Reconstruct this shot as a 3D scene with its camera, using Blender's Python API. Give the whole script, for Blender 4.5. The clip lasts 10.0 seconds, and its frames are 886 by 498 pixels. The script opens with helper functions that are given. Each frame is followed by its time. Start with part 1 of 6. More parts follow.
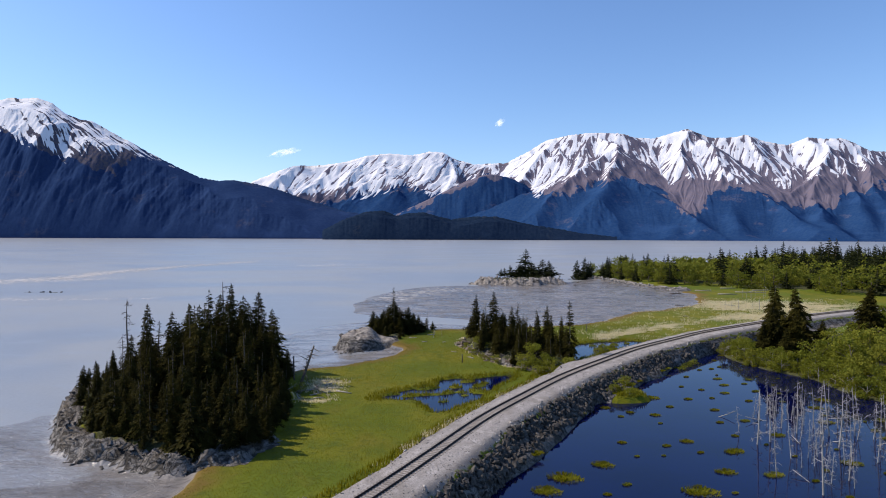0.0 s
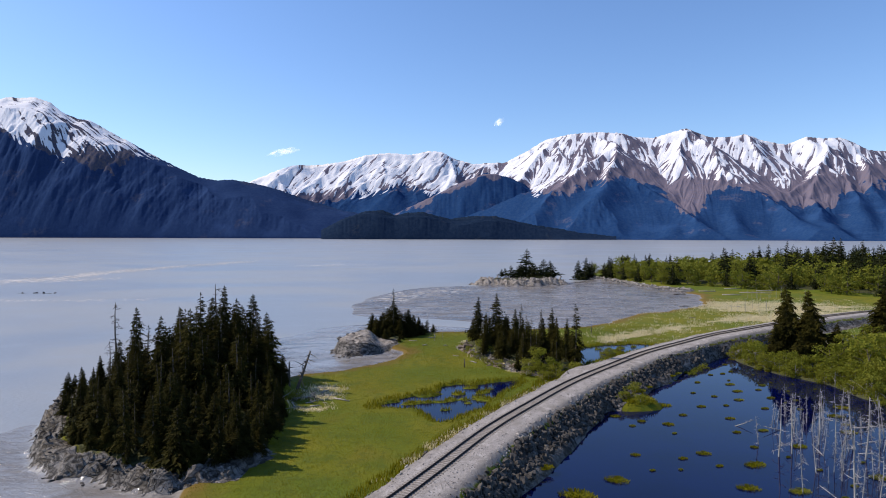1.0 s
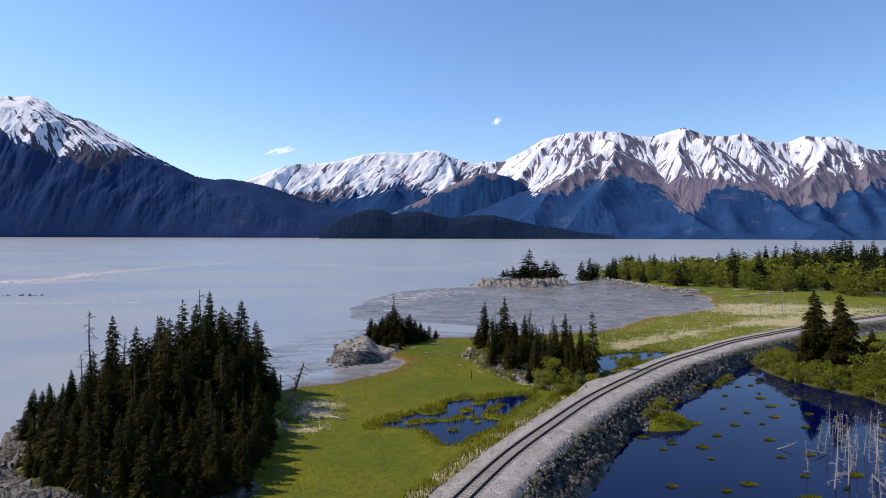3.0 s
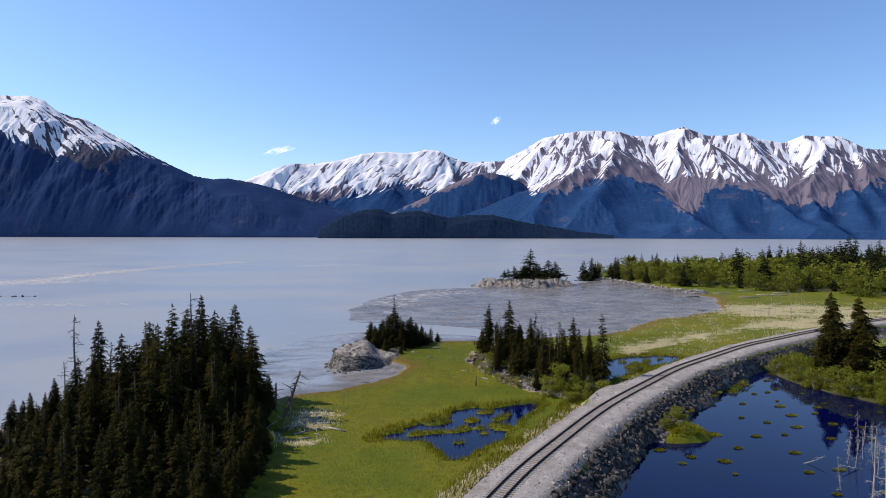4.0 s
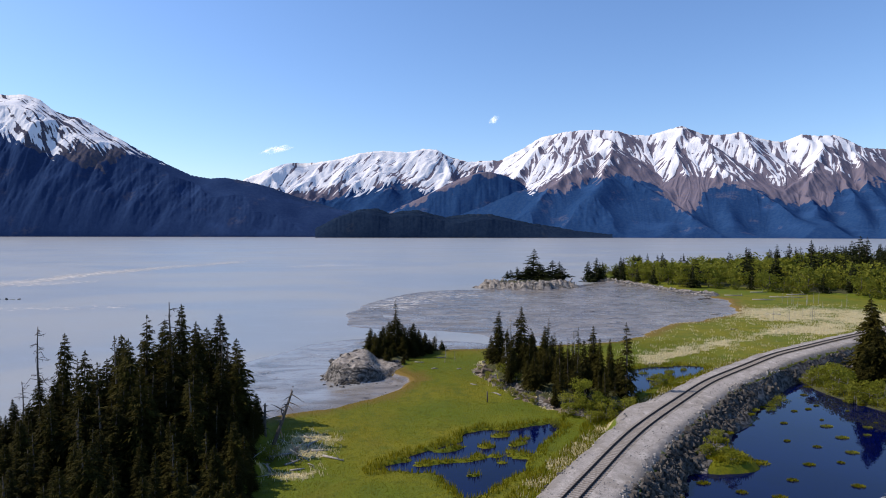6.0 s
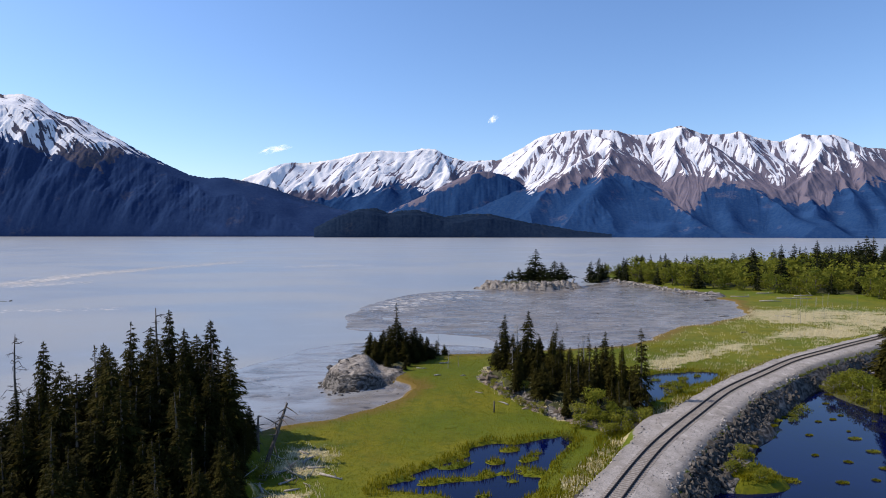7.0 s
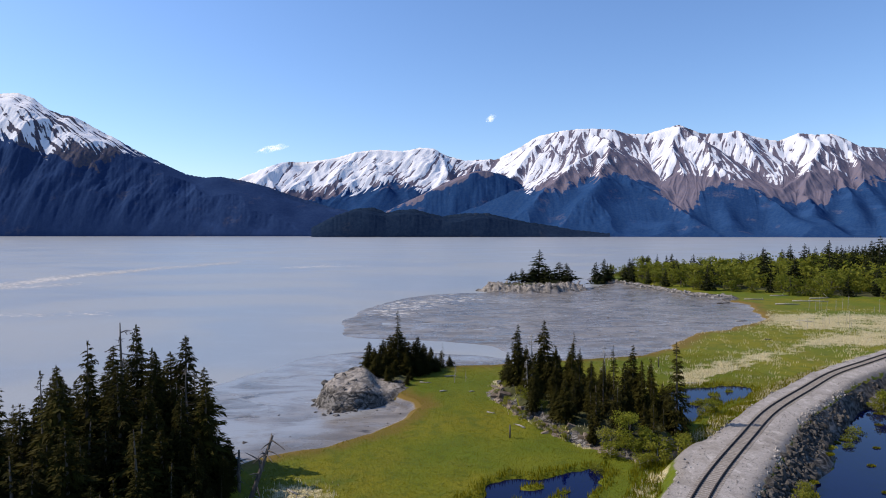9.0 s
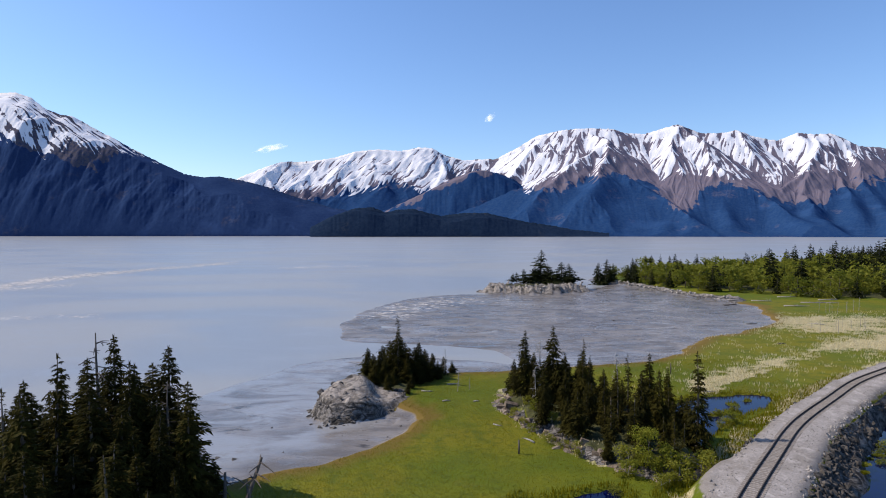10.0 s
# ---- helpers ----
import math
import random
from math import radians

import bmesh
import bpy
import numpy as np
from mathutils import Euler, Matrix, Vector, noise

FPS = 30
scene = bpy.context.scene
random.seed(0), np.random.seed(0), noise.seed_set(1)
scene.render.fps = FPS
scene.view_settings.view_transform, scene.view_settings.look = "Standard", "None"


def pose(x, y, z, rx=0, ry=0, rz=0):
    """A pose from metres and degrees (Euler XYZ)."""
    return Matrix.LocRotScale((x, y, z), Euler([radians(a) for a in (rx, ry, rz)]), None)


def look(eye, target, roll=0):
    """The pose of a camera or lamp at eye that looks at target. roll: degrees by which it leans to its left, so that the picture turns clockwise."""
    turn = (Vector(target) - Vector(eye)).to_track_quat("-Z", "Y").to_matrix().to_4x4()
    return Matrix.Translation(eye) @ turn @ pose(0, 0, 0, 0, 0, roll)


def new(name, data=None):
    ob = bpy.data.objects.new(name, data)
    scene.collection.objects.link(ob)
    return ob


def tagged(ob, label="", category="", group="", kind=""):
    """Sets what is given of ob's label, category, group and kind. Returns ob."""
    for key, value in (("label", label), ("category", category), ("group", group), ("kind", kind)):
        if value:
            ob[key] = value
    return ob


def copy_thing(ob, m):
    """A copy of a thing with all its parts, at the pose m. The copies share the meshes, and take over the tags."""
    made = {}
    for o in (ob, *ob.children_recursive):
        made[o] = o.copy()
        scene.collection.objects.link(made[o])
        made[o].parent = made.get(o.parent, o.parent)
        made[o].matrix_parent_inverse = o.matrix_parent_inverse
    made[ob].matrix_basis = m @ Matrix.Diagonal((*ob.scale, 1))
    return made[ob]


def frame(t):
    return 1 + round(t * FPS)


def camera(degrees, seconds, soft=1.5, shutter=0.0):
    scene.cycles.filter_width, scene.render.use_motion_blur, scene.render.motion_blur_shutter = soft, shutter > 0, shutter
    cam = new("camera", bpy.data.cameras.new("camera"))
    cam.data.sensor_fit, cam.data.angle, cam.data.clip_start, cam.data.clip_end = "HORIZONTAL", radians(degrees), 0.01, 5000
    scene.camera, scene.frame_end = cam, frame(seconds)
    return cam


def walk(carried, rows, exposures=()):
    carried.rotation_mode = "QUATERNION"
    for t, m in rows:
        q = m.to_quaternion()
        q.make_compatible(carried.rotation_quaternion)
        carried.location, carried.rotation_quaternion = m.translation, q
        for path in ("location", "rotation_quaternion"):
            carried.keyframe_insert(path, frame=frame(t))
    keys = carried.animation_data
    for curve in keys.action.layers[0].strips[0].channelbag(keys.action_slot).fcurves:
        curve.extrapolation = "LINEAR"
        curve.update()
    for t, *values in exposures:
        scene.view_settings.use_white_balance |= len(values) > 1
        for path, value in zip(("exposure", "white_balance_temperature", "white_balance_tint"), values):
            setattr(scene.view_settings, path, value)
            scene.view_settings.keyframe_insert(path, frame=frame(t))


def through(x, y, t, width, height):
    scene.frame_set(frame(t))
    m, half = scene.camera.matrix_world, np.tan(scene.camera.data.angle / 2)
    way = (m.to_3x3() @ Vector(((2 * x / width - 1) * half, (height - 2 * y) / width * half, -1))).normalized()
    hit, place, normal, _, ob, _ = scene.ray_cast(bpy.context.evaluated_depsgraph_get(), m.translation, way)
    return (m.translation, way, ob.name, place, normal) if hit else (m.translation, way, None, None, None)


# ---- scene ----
cam = camera(72.0, 10.0, 1.0)
PATH = [
    (0.0, pose(5.112, -7.997, 30.126, 88.625, -0.165, 1.974)),
    (1.0, pose(4.376, -3.163, 30.238, 88.585, -0.146, 1.874)),
    (2.0, pose(3.530, 1.811, 30.355, 88.548, -0.128, 1.773)),
    (3.0, pose(2.600, 6.923, 30.479, 88.512, -0.109, 1.670)),
    (4.0, pose(1.610, 12.174, 30.608, 88.477, -0.090, 1.566)),
    (5.0, pose(0.587, 17.561, 30.745, 88.444, -0.072, 1.460)),
    (6.0, pose(-0.448, 23.083, 30.890, 88.413, -0.053, 1.353)),
    (7.0, pose(-1.466, 28.740, 31.042, 88.384, -0.034, 1.245)),
    (8.0, pose(-2.446, 34.529, 31.202, 88.356, -0.016, 1.135)),
    (9.0, pose(-3.359, 40.451, 31.370, 88.329, 0.003, 1.024)),
    (10.0, pose(-4.183, 46.502, 31.548, 88.305, 0.022, 0.912)),
]
walk(cam, PATH, [(0.0, 0.0, 6600, 17.0)])

# ---- light: sun ahead on the left, clear sky ----
SUN_AZ, SUN_EL = radians(-82.0), radians(43.0)
world = bpy.data.worlds.new("sky")
scene.world = world
world.use_nodes = True
wn = world.node_tree.nodes
sky = wn.new("ShaderNodeTexSky")
sky.sky_type, sky.sun_disc = "NISHITA", False
sky.sun_elevation, sky.sun_rotation = SUN_EL, SUN_AZ
sky.air_density, sky.dust_density, sky.ozone_density, sky.altitude = 1.04, 0.40, 7.0, 50.0
wn["Background"].inputs["Strength"].default_value = 0.175
deep = wn.new("ShaderNodeHueSaturation")
deep.inputs["Saturation"].default_value = 1.04
world.node_tree.links.new(sky.outputs[0], deep.inputs["Color"])
world.node_tree.links.new(deep.outputs[0], wn["Background"].inputs["Color"])
sun_data = bpy.data.lights.new("sun", "SUN")
sun_data.energy, sun_data.angle, sun_data.color = 5.0, radians(0.53), (1.0, 0.91, 0.75)
sun = new("sun", sun_data)
sun_way = Vector((math.sin(SUN_AZ) * math.cos(SUN_EL), math.cos(SUN_AZ) * math.cos(SUN_EL), math.sin(SUN_EL)))
sun.matrix_world = look(sun_way * 300, (0, 0, 0))


# ---- small tools ----
def hash2(ix, iy, seed):
    h = (ix.astype(np.int64) * 374761393 + iy.astype(np.int64) * 668265263 + seed * 982451653) & 0xFFFFFFFF
    h = ((h ^ (h >> 13)) * 1274126177) & 0xFFFFFFFF
    return ((h ^ (h >> 16)) & 0xFFFFFF) / 16777215.0


def vnoise(x, y, seed=0):
    x, y = np.asarray(x, float), np.asarray(y, float)
    ix, iy = np.floor(x), np.floor(y)
    u, v = x - ix, y - iy
    u, v = u * u * u * (u * (u * 6 - 15) + 10), v * v * v * (v * (v * 6 - 15) + 10)
    a, b = hash2(ix, iy, seed), hash2(ix + 1, iy, seed)
    c, d = hash2(ix, iy + 1, seed), hash2(ix + 1, iy + 1, seed)
    return (a + (b - a) * u) * (1 - v) + (c + (d - c) * u) * v


def fbm(x, y, octaves=4, seed=0):
    total, amp, norm = 0.0, 1.0, 0.0
    for k in range(octaves):
        total = total + amp * vnoise(x * 2.03 ** k + 17.1 * k, y * 2.03 ** k - 9.7 * k, seed + k)
        norm += amp
        amp *= 0.5
    return total / norm


def ridged(x, y, octaves=4, seed=0):
    total, amp, norm = 0.0, 1.0, 0.0
    for k in range(octaves):
        n = 1 - np.abs(2 * vnoise(x * 2.03 ** k + 5.3 * k, y * 2.03 ** k + 3.1 * k, seed + k) - 1)
        total = total + amp * n * n
        norm += amp
        amp *= 0.5
    return total / norm


def blocks(x, y, seed=0):
    """Broken slabs: a height for each cell, and how far from the nearest joint."""
    ix, iy = np.floor(x), np.floor(y)
    f1, f2, tone = np.full(x.shape, 9.0), np.full(x.shape, 9.0), np.zeros(x.shape)
    for a in (-1, 0, 1):
        for b in (-1, 0, 1):
            cx, cy = ix + a, iy + b
            d = np.hypot(cx + hash2(cx, cy, seed) - x, cy + hash2(cx, cy, seed + 1) - y)
            near = d < f1
            f2 = np.where(near, f1, np.minimum(f2, d))
            tone = np.where(near, hash2(cx, cy, seed + 2) + 0.5 * (hash2(cx, cy, seed + 3) - 0.5) * (cx - x), tone)
            f1 = np.where(near, d, f1)
    return tone, f2 - f1


def step(a, b, x):
    t = np.clip((np.asarray(x, float) - a) / (b - a), 0, 1)
    return t * t * (3 - 2 * t)


def curve_through(points, spacing):
    """A smooth line through the points, resampled at even steps."""
    p = np.array(points, float)
    p = np.vstack([2 * p[0] - p[1], p, 2 * p[-1] - p[-2]])
    out = []
    for i in range(1, len(p) - 2):
        for t in np.linspace(0, 1, 24, endpoint=False):
            a, b, c, d = p[i - 1:i + 3]
            out.append(0.5 * (2 * b + (c - a) * t + (2 * a - 5 * b + 4 * c - d) * t * t + (3 * b - a - 3 * c + d) * t ** 3))
    out.append(p[-2])
    out = np.array(out)
    s = np.concatenate([[0], np.cumsum(np.linalg.norm(np.diff(out, axis=0), axis=1))])
    k = np.arange(0, s[-1], spacing)
    return np.stack([np.interp(k, s, out[:, 0]), np.interp(k, s, out[:, 1])], 1)


def inside_distance(x, y, ring):
    """Distance to the outline, positive inside it."""
    best, odd = np.full(x.shape, 1e9), np.zeros(x.shape, bool)
    ring = np.asarray(ring, float)
    for (ax, ay), (bx, by) in zip(ring, np.roll(ring, -1, 0)):
        dx, dy = bx - ax, by - ay
        t = np.clip(((x - ax) * dx + (y - ay) * dy) / (dx * dx + dy * dy + 1e-9), 0, 1)
        best = np.minimum(best, (x - ax - t * dx) ** 2 + (y - ay - t * dy) ** 2)
        if ay != by:
            odd ^= ((ay > y) != (by > y)) & (x < (bx - ax) * (y - ay) / (by - ay) + ax)
    return np.where(odd, 1, -1) * np.sqrt(best)


def along_line(x, y, line):
    """Signed distance to an open line: positive on its right side."""
    best, side = np.full(x.shape, 1e9), np.zeros(x.shape)
    for (ax, ay), (bx, by) in zip(line[:-1], line[1:]):
        dx, dy = bx - ax, by - ay
        t = np.clip(((x - ax) * dx + (y - ay) * dy) / (dx * dx + dy * dy), 0, 1)
        d = (x - ax - t * dx) ** 2 + (y - ay - t * dy) ** 2
        s = (x - ax) * dy - (y - ay) * dx
        side = np.where(d < best, s, side)
        best = np.minimum(best, d)
    return np.sign(side) * np.sqrt(best)


def mesh_of(name, verts, faces, material, smooth=False):
    me = bpy.data.meshes.new(name)
    me.from_pydata([tuple(v) for v in verts], [], [tuple(f) for f in faces])
    if material:
        me.materials.append(material)
    if smooth:
        me.polygons.foreach_set("use_smooth", [True] * len(me.polygons))
    me.update()
    return me


def grid_mesh(name, X, Y, Z, material, smooth=True):
    ny, nx = X.shape
    verts = np.stack([X.ravel(), Y.ravel(), Z.ravel()], 1)
    i = (np.arange(ny - 1)[:, None] * nx + np.arange(nx - 1)[None]).ravel()
    faces = np.stack([i, i + 1, i + nx + 1, i + nx], 1)
    me = bpy.data.meshes.new(name)
    me.vertices.add(len(verts))
    me.vertices.foreach_set("co", verts.ravel())
    me.loops.add(faces.size)
    me.loops.foreach_set("vertex_index", faces.ravel())
    me.polygons.add(len(faces))
    me.polygons.foreach_set("loop_start", np.arange(len(faces)) * 4)
    me.materials.append(material)
    me.update(calc_edges=True)
    me.polygons.foreach_set("use_smooth", [smooth] * len(faces))
    me.update()
    return me


def store(me, name, values):
    a = me.attributes.new(name, "FLOAT", "POINT")
    a.data.foreach_set("value", np.asarray(values, float).ravel())


def part(name, me, parent, label="", at=None):
    ob = new(name, me)
    ob.parent = parent
    if at is not None:
        ob.matrix_basis = at
    return tagged(ob, label)


def thing(name, label, category, group="", kind="", me=None):
    return tagged(new(name, me), label, category, group, kind)


def placed(x, y, z, turn=0.0, wide=1.0, high=1.0, lean=0.0):
    return Matrix.Translation((x, y, z)) @ Matrix.Rotation(turn, 4, "Z") @ Matrix.Rotation(lean, 4, "X") @ Matrix.Diagonal((wide, wide, high, 1))


# ---- materials ----
class Nodes:
    """Short hand for building one node material."""

    def __init__(self, name, rough=0.8, spec=0.3):
        self.mat = bpy.data.materials.new(name)
        self.mat.use_nodes = True
        self.t = self.mat.node_tree
        self.b = self.t.nodes["Principled BSDF"]
        self.b.inputs["Roughness"].default_value = rough
        self.b.inputs["Specular IOR Level"].default_value = spec
        self.where = self.t.nodes.new("ShaderNodeNewGeometry").outputs["Position"]

    def link(self, a, b):
        self.t.links.new(a, b)

    def put(self, socket, value):
        if hasattr(value, "is_output"):
            self.link(value, socket)
        elif hasattr(value, "__len__") and len(value) == 3 and socket.type == "RGBA":
            socket.default_value = (*value, 1)
        else:
            socket.default_value = value

    def noise(self, scale, detail=5.0, rough=0.55, squash=(1, 1, 1), distort=0.0):
        m = self.t.nodes.new("ShaderNodeMapping")
        m.inputs["Scale"].default_value = squash
        self.link(self.where, m.inputs["Vector"])
        n = self.t.nodes.new("ShaderNodeTexNoise")
        n.inputs["Scale"].default_value, n.inputs["Detail"].default_value = scale, detail
        n.inputs["Roughness"].default_value, n.inputs["Distortion"].default_value = rough, distort
        self.link(m.outputs[0], n.inputs["Vector"])
        return n.outputs["Fac"]

    def cells(self, scale, feature="F1", squash=(1, 1, 1)):
        m = self.t.nodes.new("ShaderNodeMapping")
        m.inputs["Scale"].default_value = squash
        self.link(self.where, m.inputs["Vector"])
        n = self.t.nodes.new("ShaderNodeTexVoronoi")
        n.feature = feature
        n.inputs["Scale"].default_value = scale
        self.link(m.outputs[0], n.inputs["Vector"])
        return n.outputs["Distance"]

    def attr(self, name):
        n = self.t.nodes.new("ShaderNodeAttribute")
        n.attribute_name = name
        return n.outputs["Fac"]

    def math(self, op, a, b=0.0, c=0.0):
        n = self.t.nodes.new("ShaderNodeMath")
        n.operation = op
        for s, v in zip(n.inputs, (a, b, c)):
            self.put(s, v)
        return n.outputs[0]

    def ramp(self, value, lo, hi):
        n = self.t.nodes.new("ShaderNodeMapRange")
        n.interpolation_type = "SMOOTHSTEP"
        self.put(n.inputs["Value"], value)
        n.inputs["From Min"].default_value, n.inputs["From Max"].default_value = lo, hi
        return n.outputs[0]

    def mix(self, fac, a, b):
        n = self.t.nodes.new("ShaderNodeMix")
        n.data_type = "RGBA"
        self.put(n.inputs["Factor"], fac)
        self.put(n.inputs[6], a)
        self.put(n.inputs[7], b)
        return n.outputs[2]

    def random(self):
        return self.t.nodes.new("ShaderNodeObjectInfo").outputs["Random"]

    def island(self):
        return self.t.nodes.new("ShaderNodeNewGeometry").outputs["Random Per Island"]

    def color(self, value):
        self.put(self.b.inputs["Base Color"], value)
        return self

    def rough(self, value):
        self.put(self.b.inputs["Roughness"], value)
        return self

    def bump(self, height, distance, strength=1.0):
        n = self.t.nodes.new("ShaderNodeBump")
        n.inputs["Distance"].default_value, n.inputs["Strength"].default_value = distance, strength
        self.link(height, n.inputs["Height"])
        self.link(n.outputs[0], self.b.inputs["Normal"])
        return self


def ground_material():
    m = Nodes("ground_cover", 0.9, 0.2)
    coast, rail, rock, dry, wood = [m.attr(a) for a in ("coast", "rail", "rock", "dry", "wood")]
    big, mid, fine = m.noise(0.035, 4), m.noise(0.3, 5), m.noise(3.0, 6, 0.7)
    # marsh grass, yellow where older, brown along the shore
    grass = m.mix(m.ramp(big, 0.36, 0.64), (0.084, 0.114, 0.003), (0.152, 0.140, 0.004))
    grass = m.mix(m.math("MULTIPLY", m.ramp(m.noise(0.09, 5, 0.6), 0.52, 0.68), 0.45), grass, (0.135, 0.112, 0.010))
    grass = m.mix(m.ramp(mid, 0.45, 0.75), grass, (0.074, 0.098, 0.005))
    clump = m.noise(1.1, 4, 0.6)
    grass = m.mix(m.math("MULTIPLY", m.ramp(clump, 0.50, 0.66), 0.55), grass, (0.058, 0.074, 0.004))
    grass = m.mix(m.ramp(fine, 0.5, 0.85), grass, (0.036, 0.056, 0.009))
    straw = m.mix(m.ramp(fine, 0.35, 0.7), (0.50, 0.44, 0.27), (0.24, 0.21, 0.085))
    grass = m.mix(m.ramp(m.math("ADD", dry, m.math("MULTIPLY", m.math("SUBTRACT", mid, 0.5), 1.2)), 0.40, 0.75), grass, straw)
    edge = m.math("ADD", coast, m.math("MULTIPLY", m.math("SUBTRACT", mid, 0.5), 7.0))
    grass = m.mix(m.ramp(edge, 6.0, 0.8), grass, (0.135, 0.090, 0.016))
    # floor under the woods
    floor = m.mix(m.ramp(fine, 0.35, 0.7), (0.034, 0.038, 0.015), (0.078, 0.080, 0.028))
    grass = m.mix(m.ramp(m.math("ADD", wood, m.math("MULTIPLY", m.math("SUBTRACT", mid, 0.5), 0.8)), 0.4, 0.6), grass, floor)
    # wet silt
    streak = m.noise(0.05, 7, 0.6, (1.0, 1.8, 1.0), 1.4)
    mud = m.mix(m.ramp(streak, 0.38, 0.64), (0.120, 0.110, 0.100), (0.205, 0.190, 0.174))
    creek = m.math("ABSOLUTE", m.math("SUBTRACT", m.noise(0.035, 6, 0.55, (1.0, 1.6, 1.0), 0.6), 0.5))
    broken = m.ramp(m.noise(0.09, 4, 0.6), 0.50, 0.60)
    mud = m.mix(m.math("MULTIPLY", m.math("MULTIPLY", m.ramp(creek, 0.012, 0.003), broken), 0.85), mud, (0.045, 0.041, 0.038))
    scour = m.noise(0.22, 6, 0.65, (1.0, 2.6, 1.0), 1.8)
    mud = m.mix(m.math("MULTIPLY", m.ramp(scour, 0.56, 0.66), 0.55), mud, (0.075, 0.069, 0.063))
    mud = m.mix(m.ramp(fine, 0.62, 0.82), mud, (0.10, 0.094, 0.088))
    # Film of silty water; its paler blue also carries the sky's reflection.
    mud = m.mix(m.math("MULTIPLY", m.attr("wet"), m.ramp(m.noise(0.06, 5, 0.6, (1.0, 1.8, 1.0), 1.0), 0.62, 0.42)), mud, (0.235, 0.245, 0.255))
    shore = m.ramp(m.math("ADD", coast, m.math("MULTIPLY", m.math("SUBTRACT", mid, 0.5), 1.2)), -0.25, 0.25)
    cover = m.mix(shore, mud, grass)
    # bare rock
    crack = m.noise(0.5, 8, 0.65, (1.0, 0.6, 1.8), 1.5)
    stone = m.mix(m.ramp(crack, 0.38, 0.62), (0.020, 0.019, 0.018), (0.215, 0.202, 0.186))
    joint = m.math("MINIMUM", m.ramp(m.cells(0.32, "DISTANCE_TO_EDGE", (1.0, 2.4, 1.3)), 0.0, 0.10), m.ramp(m.cells(1.0, "DISTANCE_TO_EDGE", (1.0, 2.2, 0.8)), 0.0, 0.07))
    # Near-black joints: shade in the rock's gaps is put into the colour.
    stone = m.mix(m.math("MULTIPLY", m.math("SUBTRACT", 1.0, joint), m.math("MULTIPLY", m.ramp(m.noise(0.5, 5, 0.65), 0.46, 0.58), 0.85)), stone, (0.012, 0.011, 0.010))
    stone = m.mix(m.ramp(fine, 0.52, 0.7), stone, (0.045, 0.042, 0.038))
    stone = m.mix(m.math("MULTIPLY", m.ramp(m.noise(0.16, 4), 0.5, 0.62), 0.35), stone, (0.11, 0.092, 0.068))
    pale = m.mix(m.ramp(crack, 0.40, 0.60), (0.150, 0.135, 0.118), (0.330, 0.300, 0.265))
    stone = m.mix(m.ramp(m.math("ADD", rock, m.math("MULTIPLY", m.math("SUBTRACT", mid, 0.5), 0.5)), 0.85, 1.0), stone, pale)
    bare = m.ramp(m.math("ADD", rock, m.math("MULTIPLY", m.math("SUBTRACT", mid, 0.5), 0.5)), 0.42, 0.52)
    cover = m.mix(bare, cover, stone)
    # ballast and crushed stone of the embankment
    grit = m.noise(5.0, 6, 0.85)
    gravel = m.mix(m.ramp(grit, 0.30, 0.70), (0.20, 0.184, 0.168), (0.42, 0.389, 0.358))
    gravel = m.mix(m.math("MULTIPLY", m.ramp(m.noise(0.22, 6, 0.65), 0.48, 0.62), 0.6), gravel, (0.20, 0.178, 0.152))
    gravel = m.mix(m.math("MULTIPLY", m.ramp(m.noise(0.7, 5, 0.7, (1.0, 0.6, 1.0)), 0.52, 0.66), 0.5), gravel, (0.50, 0.465, 0.430))
    gravel = m.mix(m.math("MULTIPLY", m.ramp(m.noise(1.7, 5, 0.75), 0.50, 0.62), 0.40), gravel, (0.165, 0.150, 0.134))
    gravel = m.mix(m.math("MULTIPLY", m.ramp(m.noise(5.0, 3, 0.6), 0.62, 0.70), 0.6), gravel, (0.070, 0.064, 0.058))
    gravel = m.mix(m.math("MULTIPLY", m.ramp(m.math("ADD", rail, mid), 2.4, 0.9), 0.55), gravel, (0.125, 0.115, 0.105))
    wander = m.math("MULTIPLY", m.math("SUBTRACT", m.noise(0.6, 5), 0.5), 2.0)
    bank = m.ramp(m.math("ADD", rail, wander), -0.2, 0.2)
    cover = m.mix(bank, cover, gravel)
    m.color(cover)
    film = m.noise(0.11, 6, 0.62, (1.0, 1.7, 1.0), 1.0)
    film = m.math("SUBTRACT", film, m.math("MULTIPLY", m.attr("wet"), 0.16))
    wet = m.mix(shore, m.mix(m.ramp(film, 0.40, 0.60), (0.10, 0.10, 0.10), (0.45, 0.45, 0.45)), (0.9, 0.9, 0.9))
    wet = m.mix(bare, wet, (0.85, 0.85, 0.85))
    m.rough(m.mix(bank, wet, (0.92, 0.92, 0.92)))
    rise = m.math("ADD", m.math("ADD", m.math("MULTIPLY", fine, 0.6), m.math("MULTIPLY", grit, 0.6)), m.math("MULTIPLY", m.math("SUBTRACT", 1.0, bank), m.mix(bare, m.math("MULTIPLY", clump, 1.6), m.math("ADD", m.math("MULTIPLY", crack, 3.0), m.math("MULTIPLY", joint, 1.6)))))
    lumps = m.math("MULTIPLY", m.attr("lumpy"), m.math("MULTIPLY", m.noise(0.55, 5, 0.62, (1.0, 1.7, 1.0), 1.2), 3.2))
